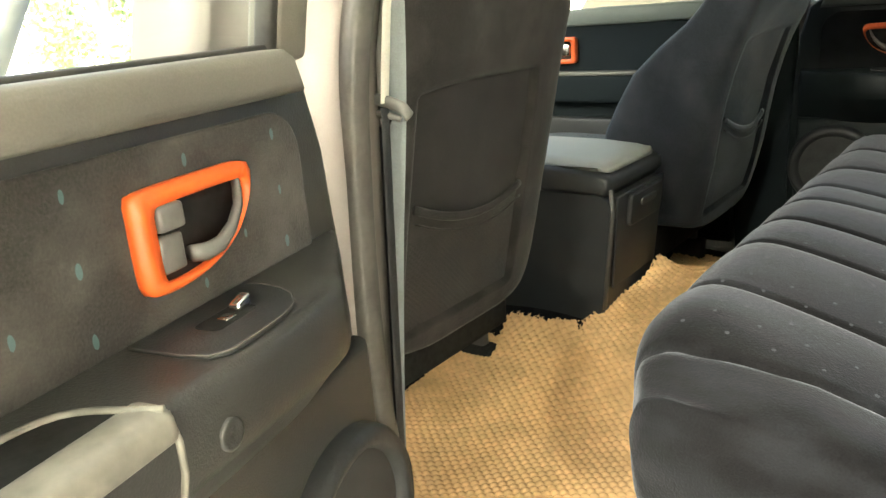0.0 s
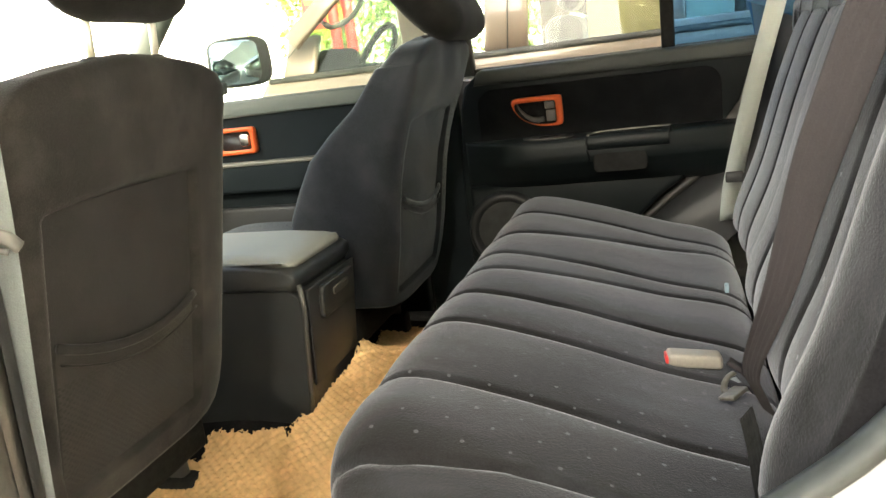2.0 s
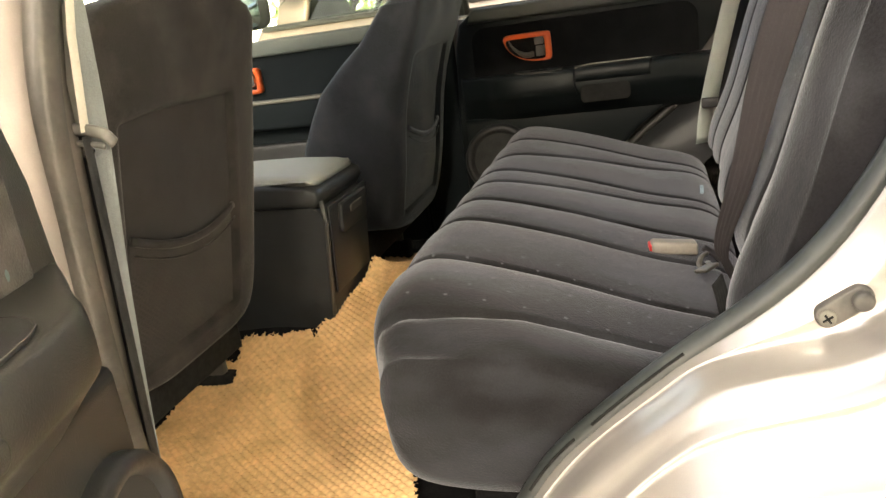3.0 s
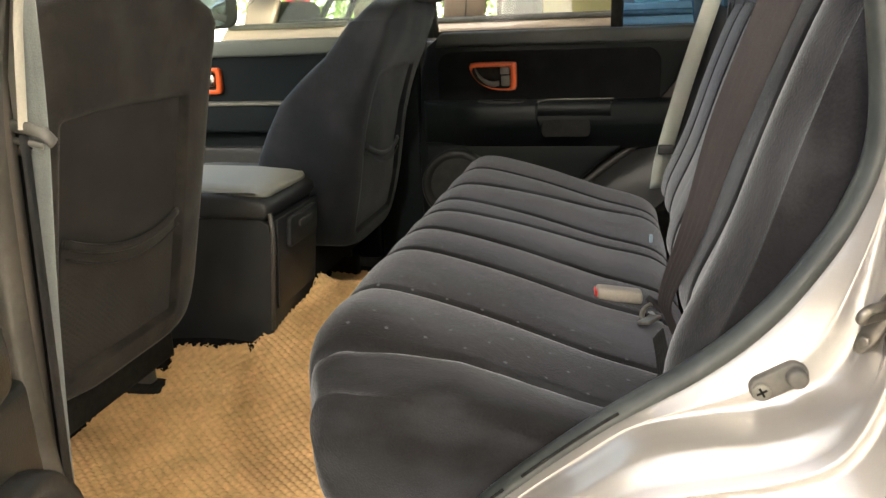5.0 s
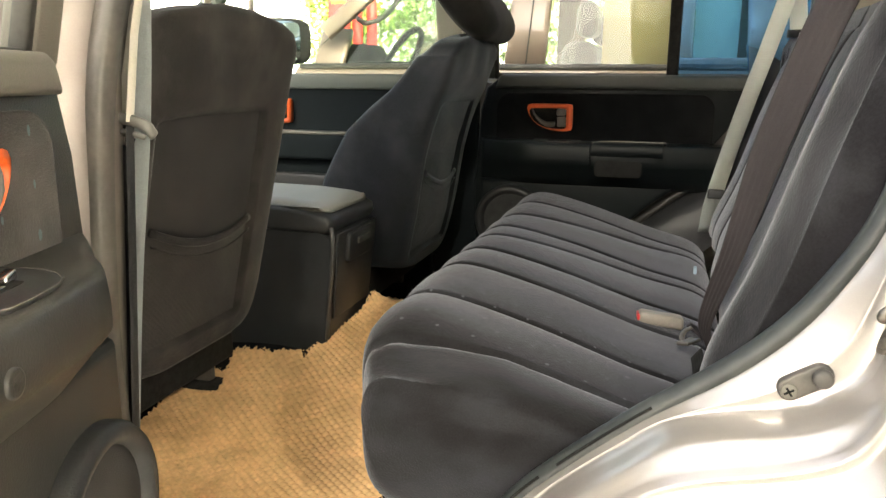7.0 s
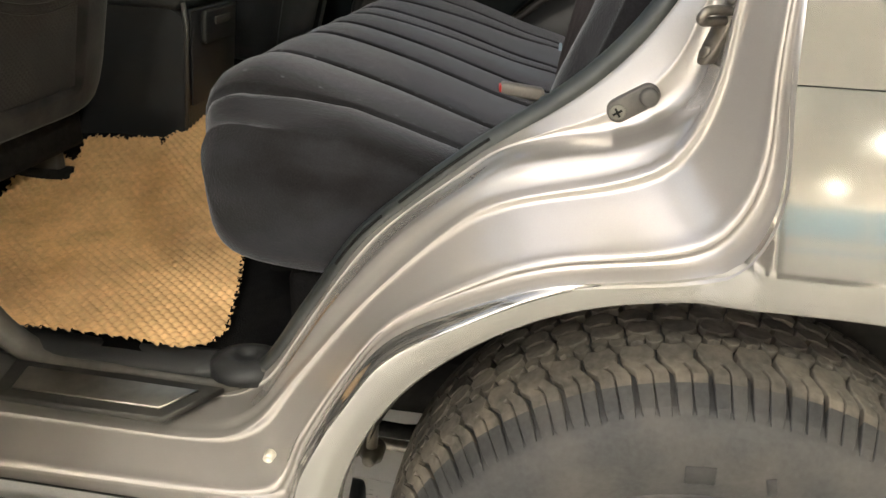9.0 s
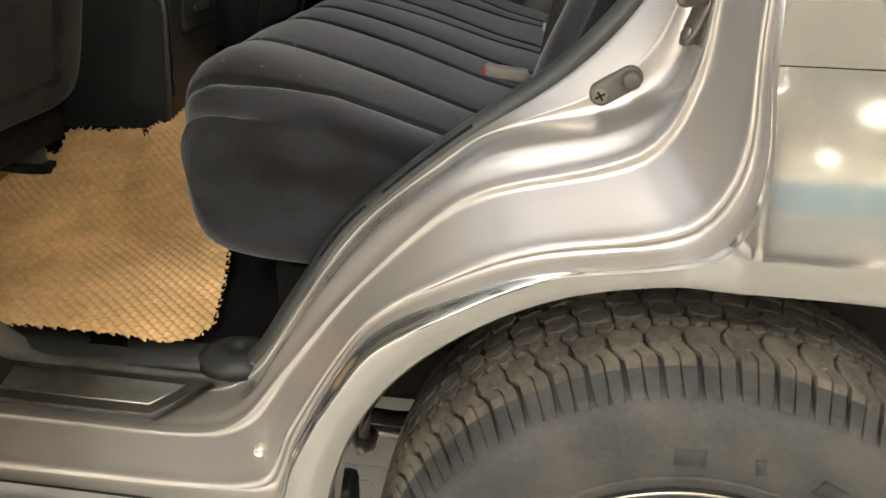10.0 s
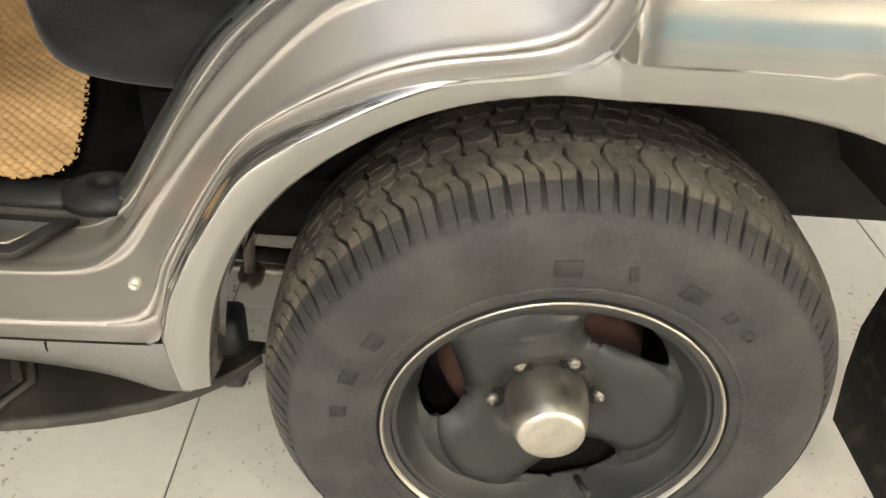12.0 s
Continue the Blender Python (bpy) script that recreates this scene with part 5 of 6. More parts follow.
front_seat(0, 0.508, -0.932, -1.055, "charcoal driver seat with stretched back cover", SEATBACK, POCKET, NET, (0, 0, 0, 0, 0, 0))
front_seat(1, 1.345, -0.735, -0.93, "passenger seat leaning further back, cool window light in its cloth colour", SEATBACK_COOL_LIT, SEATBACK_COOL_LIT, SEATBACK_COOL_LIT, (0.045, 0.032, 0.002, -0.004, 0.004, 0.0))


def console():
    c = thing("centre_console", (-1.2, 0.93, 0.68), "black plastic centre console with padded armrest lid", "console")
    rows = [[(x, y, z) for x, z in ((-1.6, 0.66), (-1.6, 0.84), (-1.4, 0.89), (-1.15, 0.938), (-0.955, 0.938), (-0.93, 0.92), (-0.925, 0.895), (-0.945, 0.7), (-0.95, 0.66))] for y in (0.808, 0.812, 0.93, 1.045, 1.05)]
    for r, k in ((0, 0.98), (4, 0.98)):
        rows[r] = [(x, y, 0.8 + (z - 0.8) * k) for x, y, z in rows[r]]
    part("body", loft(rows, caps=True), PLASTIC, c, smooth=False)
    sec = [(-0.935, 0.93), (-0.925, 0.94), (-0.923, 0.955), (-0.93, 0.972), (-1.05, 0.986), (-1.25, 0.989), (-1.34, 0.98), (-1.35, 0.935)]
    part("armrest_box", padded([tuple(p) for p in even(sec + [sec[0]], 48)[:-1]], (-1.1, 0.96), 0.8, 1.058, 0.02, 12, lambda *a: 0.0), PLASTIC, c)
    # pale top pad over the dark box, standing in for reflected window light
    sec = [(-0.936, 0.972), (-0.934, 0.978), (-0.944, 0.985), (-0.97, 0.993), (-1.05, 1.0), (-1.25, 1.003), (-1.335, 0.992), (-1.34, 0.975), (-1.2, 0.972)]
    part("armrest_lid", padded([tuple(p) for p in even(sec + [sec[0]], 56)[:-1]], (-1.1, 0.985), 0.812, 1.046, 0.03, 12, lambda *a: 0.0), LID, c, "padded vinyl lid with the windows' reflection put into its colour")
    part("rear_panel", slab([(0.83, 0.74), (1.03, 0.74), (1.04, 0.93), (0.82, 0.93)], 0.0, 0.008, at=lambda y, n, z: (-0.94 + n + (z - 0.74) * 0.09, y, z), bevel=0.004), PLASTIC, c)
    part("ashtray", slab(rounded(0.86, 0.86, 1.01, 0.925, 0.012), 0.008, 0.02, at=lambda y, n, z: (-0.94 + n + (z - 0.74) * 0.09, y, z), bevel=0.004), PLASTIC, c)
    part("ashtray_grip", slab(rounded(0.9, 0.895, 0.97, 0.91, 0.006), 0.02, 0.024, at=lambda y, n, z: (-0.94 + n + (z - 0.74) * 0.09, y, z), bevel=0.001), PLASTIC_GREY, c)
    part("corner_trim", sweep([(-0.925, 0.81, 0.945), (-0.922, 0.81, 0.9), (-0.942, 0.81, 0.7)], ring(0.005, n=8), (0, 1, 0)), PLASTIC_GREY, c)


# vinyl painted pale where the lid would mirror the windows
LID = surf("lid_vinyl_painted_reflection", (0.24, 0.24, 0.215), 0.5, 0, 0.12, 700, 6, 0.1, spec=0.6)
console()


def mat():
    outline = [(-1.21, 0.2), (-0.92, 0.197), (-0.78, 0.19), (-0.66, 0.194), (-0.634, 0.212), (-0.623, 0.25), (-0.655, 0.37), (-0.695, 0.49), (-0.62, 0.7), (-0.6, 1.5), (-1.08, 1.55), (-1.03, 1.32), (-0.985, 1.12), (-0.918, 1.04), (-0.932, 0.95),
               (-0.95, 0.873), (-0.966, 0.79), (-0.963, 0.75), (-0.955, 0.734), (-0.974, 0.757), (-1.0, 0.744), (-1.03, 0.734), (-1.08, 0.741), (-1.132, 0.756), (-1.124, 0.698), (-1.165, 0.712), (-1.21, 0.724), (-1.229, 0.7), (-1.226, 0.65), (-1.212, 0.59), (-1.208, 0.5)]
    px, py = 0.021, 0.0165

    def bumps(x, y):
        a, b = 2 * np.pi * x / px, 2 * np.pi * y / py
        return 0.0054 * (np.abs(np.cos(a) + np.cos(b)) / 2) ** 0.7

    def height(x, y):
        curl = 0.02 * np.exp(-((y - 0.75) / 0.03) ** 2) * np.exp(-((x + 1.05) / 0.09) ** 2) + 0.03 * np.exp(-((x + 0.93) / 0.03) ** 2) * np.exp(-((y - 1.03) / 0.04) ** 2)
        wave = 0.006 * np.sin(x * 13 + 1) * np.sin(y * 11)
        return floor_height(x, y) + 0.004 + curl + wave + bumps(x, y)

    def keep(x, y):
        wob = 0.0022 * np.sign(np.sin(2 * np.pi * x / px) * np.cos(2 * np.pi * y / py))
        return inside(outline, x + wob, y + wob)
    ob = sheet("floor_mat", np.arange(-1.26, -0.58, 0.0023), np.arange(0.19, 1.57, 0.0023), height, keep, MAT, None)
    tagged(ob, "straw-coloured rubber floor mat with ragged cut edges", "floor mat")


mat()


def webbing(pts, width, across, n=40, end_width=None):
    """A woven strap along a path, with shallow ribs along its length; it may narrow where it twists."""
    rows = []
    path = catmull(pts, n)
    front = [(f, -0.0004 - 0.0005 * math.cos(10 * math.pi * f)) for f in np.linspace(-0.5, 0.5, 31)]
    for i, p in enumerate(path):
        w = width + ((end_width or width) - width) * max(0.0, i / (n - 1) * 2 - 1)
        rows.append([Vector(p) + Vector(across) * (w * f) + Vector((h, h * 0.4, 0)) for f, h in front + [(0.5, 0.0012), (-0.5, 0.0012)]])
    return loft(rows, closed=True, caps=True)


def belts():
    b = thing("front_seat_belt", (-0.92, 0.21, 0.6), "grey seat belt hanging on the door pillar", "seat belt", "seat belts")
    part("webbing", webbing([(-0.915, 0.25, 1.62), (-0.918, 0.232, 1.4), (-0.928, 0.222, 1.2), (-0.956, 0.22, 1.0), (-0.98, 0.22, 0.8), (-1.0, 0.22, 0.6)], 0.05, (0.98, 0.15, 0)), BELT_GREY, b)
    part("tongue", sweep(catmull([(-0.957, 0.216, 1.188), (-0.955, 0.203, 1.198), (-0.935, 0.197, 1.2), (-0.912, 0.198, 1.197), (-0.894, 0.205, 1.189), (-0.891, 0.215, 1.177)], 26), ring(0.0035, 0.0075, 10), (0, 0, 1)), LEVER_GREY, b, "grey plastic belt tongue")
    part("tongue_lip", sweep(catmull([(-0.953, 0.203, 1.18), (-0.935, 0.1975, 1.183), (-0.915, 0.199, 1.181), (-0.897, 0.206, 1.175)], 20), ring(0.0028, 0.004, 8), (0, 0, 1)), LEVER_GREY, b)
    part("tongue_pin", turned([(0, -0.006), (0.006, -0.005), (0.0085, -0.002), (0.009, 0.006)], (-0.926, 0.206, 1.172), "y", 12), CHROME, b)
    b = thing("rear_seat_belt", (-0.1, 0.4, 0.85), "dark brown seat belt across the backrest", "seat belt", "seat belts")
    part("webbing", webbing([(-0.05, 0.25, 1.56), (-0.09, 0.31, 1.391), (-0.112, 0.35, 1.313), (-0.136, 0.385, 1.223), (-0.154, 0.42, 1.143), (-0.174, 0.47, 1.024), (-0.196, 0.55, 0.898), (-0.185, 0.58, 0.85), (-0.165, 0.6, 0.8)], 0.042, (0.82, -0.38, -0.42), 60, 0.016), BELT_DARK, b)
    part("belt_guide", block((-0.09, 0.24, 1.53), (-0.01, 0.28, 1.56), 0.006), PLASTIC, b)
    # black strip added for the dark wedge between bolster and cushion
    part("gap_shade_strip", webbing([(-0.208, 0.5, 0.862), (-0.206, 0.45, 0.856), (-0.206, 0.33, 0.846), (-0.2, 0.25, 0.832)], 0.022, (0.6, 0.0, 0.8)), DARK, b, "black strip standing in for the shade of the seat gap")
    part("belt_tongue", block((-0.03, -0.012, -0.003), (0.03, 0.012, 0.003), 0.002, at=lambda u, v, w: (-0.216 - 0.35 * u - 0.7 * v - 0.3 * w, 0.56 - 0.75 * u + 0.5 * v, 0.858 + 0.1 * u - 0.2 * v + 0.9 * w)), STEEL, b, "dull metal belt tongue")
    part("tongue_loop", sweep(catmull([(-0.212, 0.6, 0.868), (-0.222, 0.59, 0.864), (-0.226, 0.57, 0.858), (-0.218, 0.555, 0.856)], 24), ring(0.004, 0.0025, 8)), STEEL, b)
    b = thing("far_seat_belt", (-0.1, 1.5, 0.9), "pale grey seat belt hanging from the far pillar", "seat belt", "seat belts")
    part("webbing", webbing([(0.005, 1.47, 1.51), (-0.041, 1.47, 1.334), (-0.091, 1.47, 1.153), (-0.138, 1.47, 0.956), (-0.15, 1.47, 0.86)], 0.046, (0.92, 0.39, 0)), BELT_PALE, b)
    part("belt_guide", block((-0.03, 1.46, 1.5), (0.045, 1.5, 1.525), 0.006), PLASTIC, b)
    part("belt_tail", webbing([(0.012, 1.5, 1.49), (0.04, 1.53, 1.3), (0.05, 1.55, 1.1)], 0.046, (0.95, 0.3, 0)), BELT_PALE, b)
    part("tongue", block((-0.155, 1.455, 0.95), (-0.115, 1.468, 0.975), 0.004), PLASTIC, b)
    for x, y, z, turn, label in ((-0.297, 0.676, 0.857, 0.12, "taupe belt buckle with red button"), ):
        b = thing("belt_buckle", (x, y, z), label, "belt buckle")
        def at(u, v, w):
            return (x + u * math.cos(turn) - v * math.sin(turn), y + u * math.sin(turn) + v * math.cos(turn), z + w - u * 0.12)
        part("housing", block((0.002, -0.015, -0.01), (0.076, 0.015, 0.011), 0.006, 3, at=at), BUCKLE, b)
        part("red_button", block((-0.001, -0.012, -0.008), (0.006, 0.012, 0.006), 0.002, at=at), RED, b)
        part("stalk", webbing([at(0.085, 0, 0), at(0.11, 0.0, -0.02), at(0.12, -0.02, -0.05)], 0.025, (0.3, 0.95, 0), 12), BELT_DARK, b)
        part("anchor", sweep(catmull([at(0.085, -0.02, -0.02), at(0.1, -0.05, -0.035), at(0.085, -0.09, -0.05), at(0.06, -0.13, -0.06)], 14), ring(0.009, 0.005, 8)), BELT_GREY, b)
        part("metal_tongue", block((0.05, -0.16, -0.075), (0.085, -0.12, -0.06), 0.003, at=at), STEEL, b)


belts()


# ---- ground and surroundings ----
ground = thing("floor", (0, 0, 0), "pale ceramic tile floor with dark specks", "floor", kind="structure")
part("grout_bed", block((-1500, -1500, -0.12), (1500, 1500, -0.004), 0), GROUT, ground)
tile_mesh = None
for i in range(-5, 6):
    for j in range(-5, 7):
        lo = (-0.57 + 0.8 * i + 0.0015, 0.64 + 0.8 * j + 0.0015)
        if tile_mesh is None:
            first = part("tile", block((0, 0, -0.01), (0.797, 0.797, 0), 0.0015, 1), TILE, ground, smooth=False)
            first.location = (*lo, 0)
            tile_mesh = first.data
        else:
            t = new("tile", tile_mesh)
            t.parent, t.location = ground, (*lo, 0)
outer_floor = part("tile_field", frame_of([(-1500, -1500), (1500, -1500), (1500, 1500), (-1500, 1500)], [(-4.57, -3.36), (4.23, -3.36), (4.23, 6.24), (-4.57, 6.24)], -0.003, 0.0, at=lambda x, h, y: (x, y, h)), TILE, ground, smooth=False)


NEIGHBOUR = surf("champagne_paint", (0.16, 0.12, 0.093), 0.5, 0.1, 0.05, 400, 3, 0.0, coat=0.8)
CREAM = surf("cream_cloth", (0.5, 0.37, 0.18), 0.8, 0, 0.08, 200, 4, 0.1)
SIGN_RED = surf("red_sign_paint", (0.4, 0.012, 0.015), 0.5, 0, 0.1, 60, 3, 0.0)
SIGN_YELLOW = surf("yellow_sign_paint", (0.5, 0.27, 0.02), 0.5, 0, 0.1, 60, 3, 0.0)
LEAF = surf("young_green_leaves", (0.13, 0.185, 0.032), 0.6, 0, 0.5, 3, 1, 0.0)
BARK = surf("grey_bark", (0.2, 0.16, 0.12), 0.9, 0, 0.4, 20, 4, 0.6)
DULL_RED = surf("dull_red_grey_paint", (0.15, 0.105, 0.095), 0.35, 0.2, 0.05, 400, 3, 0.0, coat=0.8)
BLUE = surf("pale_blue_paint", (0.42, 0.7, 0.92), 0.3, 0.1, 0.05, 400, 3, 0.0, coat=0.8)
WHITE = surf("white_paint", (0.78, 0.78, 0.76), 0.4, 0, 0.05, 60, 2, 0.0)


def parked_car(x, y, facing, paint, label, screen):
    """A parked estate car, shaped from its side profile; facing -1 looks towards -x."""
    c = thing("parked_car", (x, y, 0), label, "car")

    def at(u, v, z):
        return (x - facing * u, y + v, z)
    low = [(-2.1, 0.5), (-2.12, 0.75), (-2.05, 0.98), (-1.25, 1.1), (-1.1, 1.31), (1.95, 1.31), (2.05, 1.0), (2.08, 0.55), (2.0, 0.4), (-2.0, 0.4)]
    part("body", slab(low, -0.86, 0.86, at=at, bevel=0.05, seg=3), paint, c)
    top = [(-0.5, 1.78), (1.7, 1.78), (1.8, 1.74), (1.8, 1.71), (-0.62, 1.71), (-0.66, 1.74)]
    part("roof", slab(top, -0.72, 0.72, at=at, bevel=0.02), paint, c)
    for side in (-1, 1):
        v0, v1 = side * 0.83, side * 0.7
        for p0, p1, r in (((-0.96, 1.25), (-0.95, 1.47), 0.075), ((-0.96, 1.45), (-0.63, 1.76), 0.038), ((-0.03, 1.25), (-0.01, 1.73), 0.09), ((0.62, 1.25), (0.62, 1.73), 0.045), ((0.98, 1.25), (0.96, 1.73), 0.1), ((1.92, 1.25), (1.74, 1.73), 0.06)):
            part("pillar", sweep([at(p0[0], v0, p0[1]), at(p1[0], v1, p1[1])], ring(r, 0.02, 16, 5), (0, 1, 0)), paint, c)
        for us in (((-0.88, 1.3), (-0.13, 1.3), (-0.1, 1.72), (-0.62, 1.72)), ((0.05, 1.3), (0.58, 1.3), (0.58, 1.72), (0.07, 1.72)), ((0.66, 1.335), (0.885, 1.335), (0.87, 1.7), (0.66, 1.7)), ((1.07, 1.3), (1.88, 1.3), (1.72, 1.72), (1.05, 1.72))):
            pane = part("side_window", loft([[at(u, v0 * 0.98 + (v1 - v0) * (z - 1.25) / 0.48, z) for u, z in us[:2]], [at(u, v0 * 0.98 + (v1 - v0) * (z - 1.25) / 0.48, z) for u, z in (us[3], us[2])]]), screen, c, smooth=False)
            pane.visible_shadow = False
        part("quarter_sill", block((0.58, v0 - 0.014, 1.295), (1.0, v0 + 0.014, 1.34), 0.004, at=at), paint, c)
        part("door_gap", sweep([at(-0.02, v0 * 1.028, 1.27), at(0.0, v1 * 1.035, 1.72)], ring(0.003, 0.003, 6), (0, 1, 0)), RUBBER, c)
        part("window_trim", sweep([at(-1.08, v0 * 1.03, 1.302), at(1.9, v0 * 1.03, 1.302)], ring(0.006, 0.012, 8)), RUBBER, c)
        for u in (-1.35, 1.35):
            wheel_ = part("wheel", turned([(0.0, -0.02), (0.18, -0.01), (0.22, -0.03), (0.33, -0.03), (0.355, 0.0), (0.355, 0.2)], at(u, side * 0.84, 0.355), "y", 32), TYRE, c)
    pane = part("windscreen", loft([[at(-1.12, v, 1.3), at(-0.64, v * 0.86, 1.73)] for v in (-0.8, 0.8)]), screen, c, smooth=False)
    pane.visible_shadow = False
    part("dashboard", slab([(-1.1, 1.1), (-1.05, 1.315), (-0.7, 1.33), (-0.55, 1.2), (-0.6, 1.1)], -0.75, 0.75, at=at, bevel=0.03, seg=3), DARK, c)
    part("gauge_hood", block((-1.0, -0.56, 1.29), (-0.84, -0.3, 1.415), 0.05, 4, at=at), DARK, c)
    part("steering_wheel", sweep([at(-0.74 + 0.09 * math.sin(t), -0.4 + 0.185 * math.cos(t), 1.34 + 0.15 * math.sin(t)) for t in np.linspace(0, 2 * math.pi, 33)[:-1]], ring(0.016, n=8), (0.8, 0, 0.6), closed=True), DARK, c)
    for side in (-1, 1):
        part("grab_handle", sweep(catmull([at(-0.83, side * 0.76, 1.52), at(-0.8, side * 0.72, 1.5), at(-0.72, side * 0.7, 1.53), at(-0.655, side * 0.7, 1.6), at(-0.65, side * 0.72, 1.65), at(-0.68, side * 0.75, 1.67)], 24), ring(0.013, n=8), (0, 1, 0)), LEVER_GREY, c)
    for u in (0.1, 1.2):
        for v in (-0.4, 0.4):
            part("seat_back", block((u, v - 0.24, 1.0), (u + 0.16, v + 0.24, 1.42), 0.06, 4, at=at), PLASTIC_GREY, c)
            part("seat_headrest", block((u + 0.05, v - 0.13, 1.44), (u + 0.15, v + 0.13, 1.6), 0.045, 4, at=at), PLASTIC_GREY, c)
    return c


CAR_GLASS = glass("tinted_car_glass", (0.82, 0.92, 0.82), clear=0.68)
van = parked_car(-0.85, 3.55, -1, NEIGHBOUR, "champagne estate car parked beside the silver car", CAR_GLASS)
part("sun_shade", block((-0.56, 2.86, 1.27), (-0.24, 2.88, 1.6), 0.006), CREAM, van, "cream sun shade inside the rear windows")
part("shade_rail", block((-0.57, 2.85, 1.61), (-0.23, 2.885, 1.655), 0.008), CREAM, van)
# added white panel stands in for the bright interior behind the window
part("pale_inner_panel", block((-0.18, 2.9, 1.32), (0.0, 2.92, 1.62), 0.006), WHITE, van, "white panel added to brighten the quarter window")
# added out of view to block a bright sky patch in the panel's reflection
parked_car(-0.4, -8.4, -1, DULL_RED, "unseen dull red-grey car added to cover sky in the reflection", CAR_GLASS)


def panel_van(x, y):
    """A windowless van standing side on, pale blue above a white lower half; unseen, added for the blue band reflected
    in the paint.
    """
    c = thing("stand_in_van", (x, y, 0), "unseen blue and white van standing in for a reflected band", "van")
    low = [(-2.3, 0.4), (-2.3, 1.2), (2.3, 1.2), (2.4, 1.0), (2.42, 0.5), (2.3, 0.35)]
    part("lower_body", slab(low, -0.85, 0.85, at=lambda u, v, z: (x + u, y + v, z), bevel=0.03), WHITE, c)
    part("upper_body", slab([(-2.3, 1.205), (-2.28, 1.62), (-2.2, 1.68), (1.3, 1.68), (1.45, 1.6), (1.9, 1.205)], -0.84, 0.84, at=lambda u, v, z: (x + u, y + v, z), bevel=0.04, seg=3), BLUE, c)
    for u in (-1.35, 0.2):
        part("door_post", block((x + u, y + 0.835, 0.5), (x + u + 0.05, y + 0.853, 1.62), 0.004), WHITE, c)
    part("side_moulding", block((x - 2.28, y + 0.848, 0.95), (x + 2.35, y + 0.866, 1.02), 0.006), BLUE, c)
    for u in (-1.5, 1.5):
        for v in (-0.84, 0.64):
            part("wheel", turned([(0.0, 0.0), (0.18, 0.01), (0.22, -0.01), (0.31, -0.01), (0.33, 0.02), (0.33, 0.18), (0.31, 0.21), (0.0, 0.2)], (x + u, y + v, 0.33), "y", 32), TYRE, c)


panel_van(4.35, -8.2)


def sign(x, y):
    b = thing("sign_post", (x, y, 0), "red sign post with yellow lettering", "sign")
    part("board", block((x - 0.12, y - 0.02, 1.75), (x + 0.12, y + 0.02, 2.6), 0.004), SIGN_RED, b)
    for i in range(4):
        part("lettering_bar", block((x - 0.08, y - 0.026, 2.0 + 0.13 * i), (x + 0.08, y - 0.02, 2.08 + 0.13 * i), 0.002), SIGN_YELLOW, b)
    for dx in (0.2, 0.36):
        part("post", sweep([(x + dx, y, 0), (x + dx, y, 3.4)], ring(0.055, n=12), (0, 1, 0)), SIGN_RED, b)


sign(-3.62, 7.0)


def tree(x, y, h, spread, seed):
    rnd = np.random.RandomState(seed)
    t = thing("tree", (x, y, 0), "leafy bright green tree behind the parking place", "tree", "trees")
    part("trunk", sweep(catmull([(x, y, 0), (x + 0.05, y, h * 0.25), (x - 0.05, y, h * 0.5), (x + 0.1, y, h * 0.8)], 12), ring(0.09, n=9), (0, 1, 0)), BARK, t)
    for k in range(5):
        a = 2 * math.pi * k / 5 + seed
        part("limb", sweep([(x, y, h * (0.3 + 0.08 * k)), (x + spread * 0.3 * math.cos(a), y + spread * 0.3 * math.sin(a), h * (0.5 + 0.07 * k)), (x + spread * 0.7 * math.cos(a), y + spread * 0.7 * math.sin(a), h * (0.6 + 0.08 * k))], ring(0.03, n=7), (0, 0.3, 1)), BARK, t)
    verts, faces = [], []
    clumps = [(rnd.normal(0, spread * 0.5), rnd.normal(0, spread * 0.5), h * rnd.uniform(0.22, 1.0), rnd.uniform(0.3, 0.7)) for _ in range(46)]
    for cx, cy, cz, cr in clumps:
        for _ in range(170):
            d = rnd.normal(0, 1, 3)
            p = np.array((x + cx, y + cy, cz)) + d / np.linalg.norm(d) * cr * rnd.uniform(0.3, 1)
            u, v = rnd.normal(0, 1, 3), rnd.normal(0, 1, 3)
            u, v = u / np.linalg.norm(u) * 0.062, v / np.linalg.norm(v) * 0.036
            k = len(verts)
            verts += [tuple(p - u), tuple(p + v), tuple(p + u), tuple(p - v)]
            faces.append((k, k + 1, k + 2, k + 3))
    me = bpy.data.meshes.new("crown")
    me.from_pydata(verts, [], faces)
    me.materials.append(LEAF)
    ob = new("crown", me)
    ob.parent = t
    ob.matrix_parent_inverse = t.matrix_basis.inverted()


for k, (x, y, h, sp) in enumerate(((-10.5, 5.2, 4.6, 1.3), (-4.7, 10.6, 4.4, 1.05), (-3.4, 11.5, 5.0, 1.6), (-1.2, 11.0, 4.2, 1.5))):
    tree(x, y, h, sp, k + 2)


CEILING = surf("pale_grey_ceiling_paint", (0.57, 0.56, 0.535), 0.7, 0, 0.04, 60, 1, 0.0)


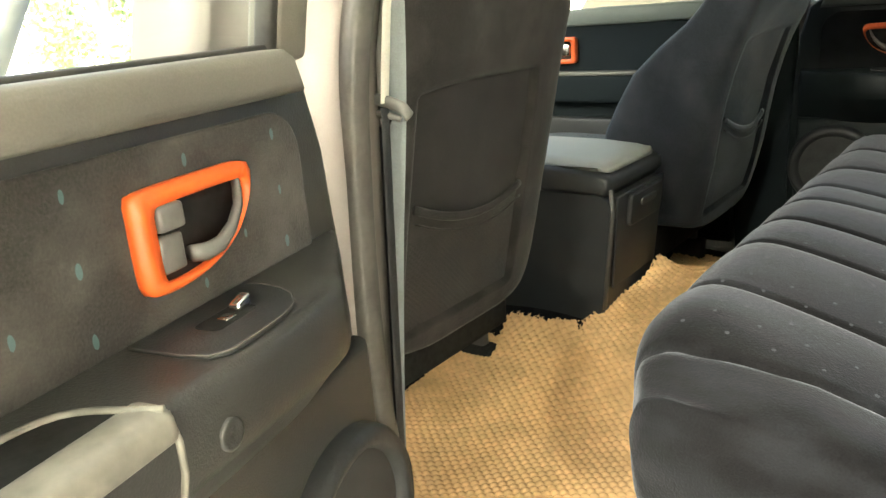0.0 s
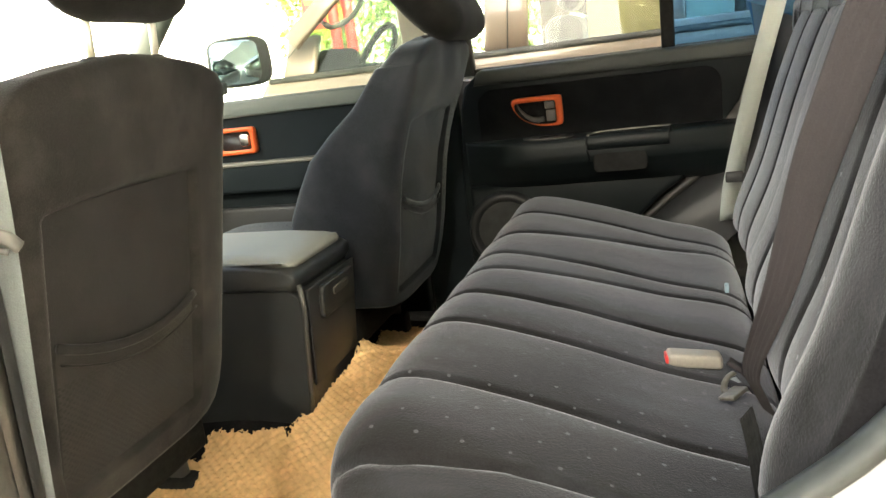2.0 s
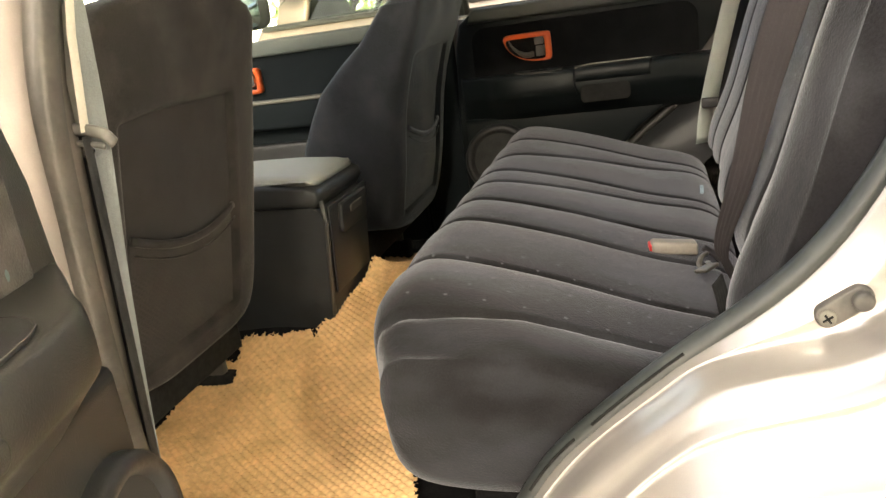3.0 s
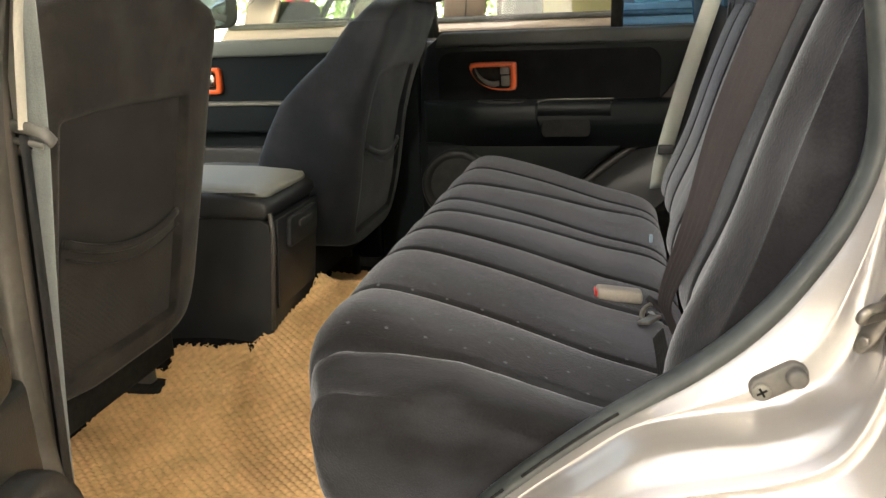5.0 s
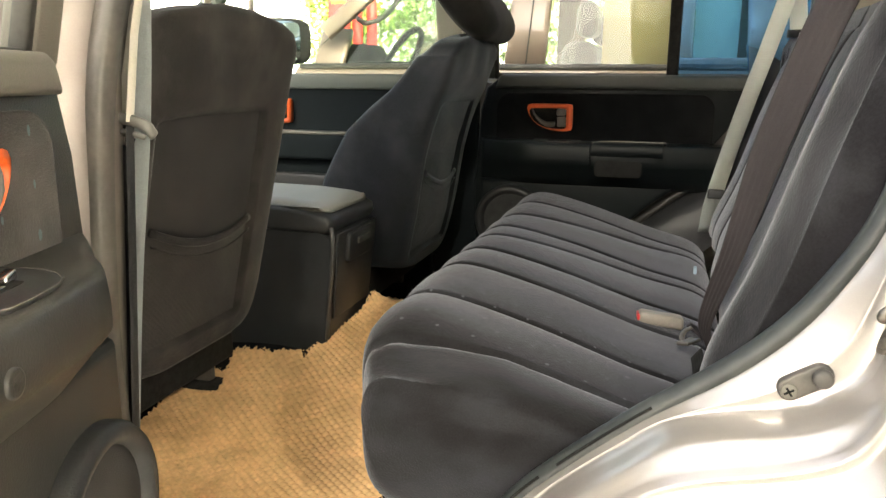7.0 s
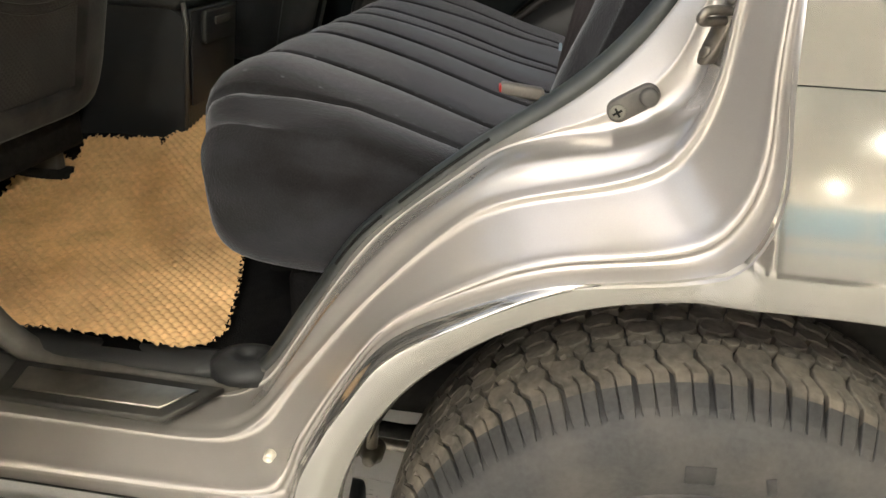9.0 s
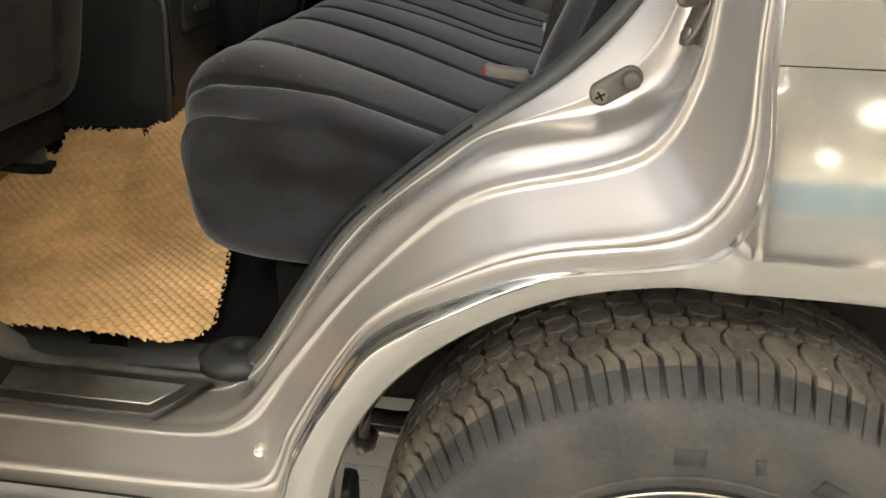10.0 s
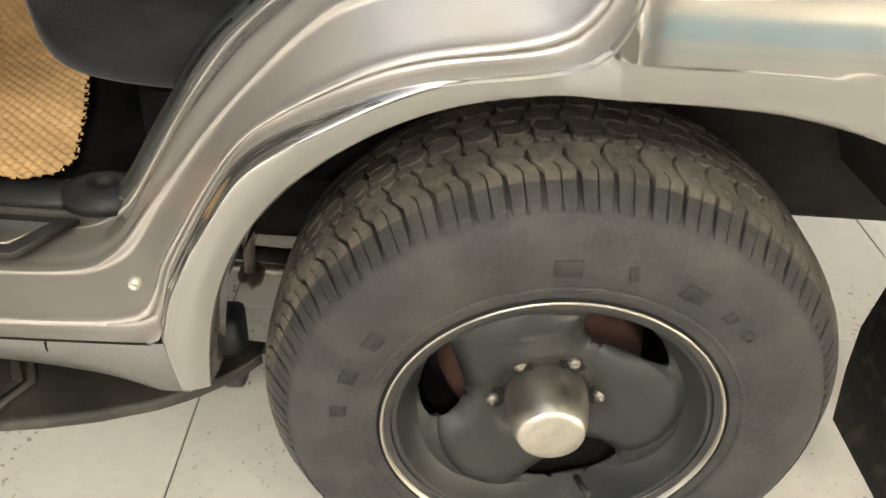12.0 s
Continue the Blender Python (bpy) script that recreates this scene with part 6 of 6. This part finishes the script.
def backdrop_wall():
    """A sunlit white plaster wall with a coping and piers, added far behind the trees to make the background bright."""
    w = thing("backdrop_wall", (-19, 20, 0), "white plaster wall added as a bright backdrop behind the trees", "wall", kind="structure")
    e, n = Vector((0.756, 0.655, 0)), Vector((0.655, -0.756, 0))

    def at(u, d, z):
        return Vector((-19, 20, 0)) + e * u + n * d + Vector((0, 0, z))
    part("plaster", block((-22, -0.1, 0), (22, 0.1, 4.2), 0.01, at=at), WHITE, w)
    part("coping", block((-22.1, -0.18, 4.2), (22.1, 0.18, 4.32), 0.02, at=at), WHITE, w)
    for u in range(-20, 21, 5):
        part("pier", block((u - 0.2, -0.2, 0), (u + 0.2, 0.2, 4.195), 0.02, at=at), WHITE, w)


backdrop_wall()


def canopy():
    """The flat roof over the parking place, mirrored in the paint, its edge set for the light; two of its round ceiling
    lamps are added.
    """
    c = thing("canopy", (0, 2, 3.3), "white flat roof over the parking place", "canopy", kind="structure")
    part("ceiling", block((-0.6, -28, 3.3), (14, 5.2, 3.4), 0.01), CEILING, c)
    for x in (-0.45, 13.8):
        for y in (-27.8, -14.0, 5.0) if x > 0 else (-27.8, -14.0):
            part("column", block((x - 0.12, y - 0.12, 0), (x + 0.12, y + 0.12, 3.3), 0.01), WHITE, c)
    # unseen post added for a dark shape mirrored in the quarter panel
    part("reflection_post", sweep([(2.08, -7.2, 0), (2.08, -7.2, 3.3)], ring(0.085, n=14), (0, 1, 0)), PLASTIC_GREY, c)
    # first two mirror in the panel; the near two are added, stronger fill lamps
    for x, y in ((4.6, -10.65), (6.1, -16.8), (-0.35, -3.0), (2.4, -3.0)):
        lamp = tagged(new("ceiling_and_fill_lamp"), "round white ceiling lamp, the two nearest the car added as fill", "lamp", "ceiling lamps")
        lamp.matrix_basis = Matrix.Translation((x, y, 3.3))
        part("housing", turned([(0.15, 0.0), (0.15, -0.02), (0.135, -0.024), (0.13, -0.01)], (x, y, 3.3), "z", 24), WHITE, lamp)
        part("diffuser", turned([(0.0, -0.012), (0.132, -0.012)], (x, y, 3.3), "z", 24), LAMP, lamp)
        bulb = new("lamp_light", bpy.data.lights.new("lamp_light", "AREA"))
        bulb.data.shape, bulb.data.size, bulb.data.energy, bulb.data.color = "DISK", 0.25, LAMP_WATTS if y < -5 else 6 * LAMP_WATTS, (1.0, 0.97, 0.93)
        bulb.matrix_world = Matrix.Translation((x, y, 3.27))


LAMP_WATTS = 1.0
LAMP = bpy.data.materials.new("lamp_diffuser")
LAMP.use_nodes = True
LAMP.node_tree.nodes["Principled BSDF"].inputs["Emission Color"].default_value = (1, 0.96, 0.88, 1)
LAMP.node_tree.nodes["Principled BSDF"].inputs["Emission Strength"].default_value = 20.0
canopy()
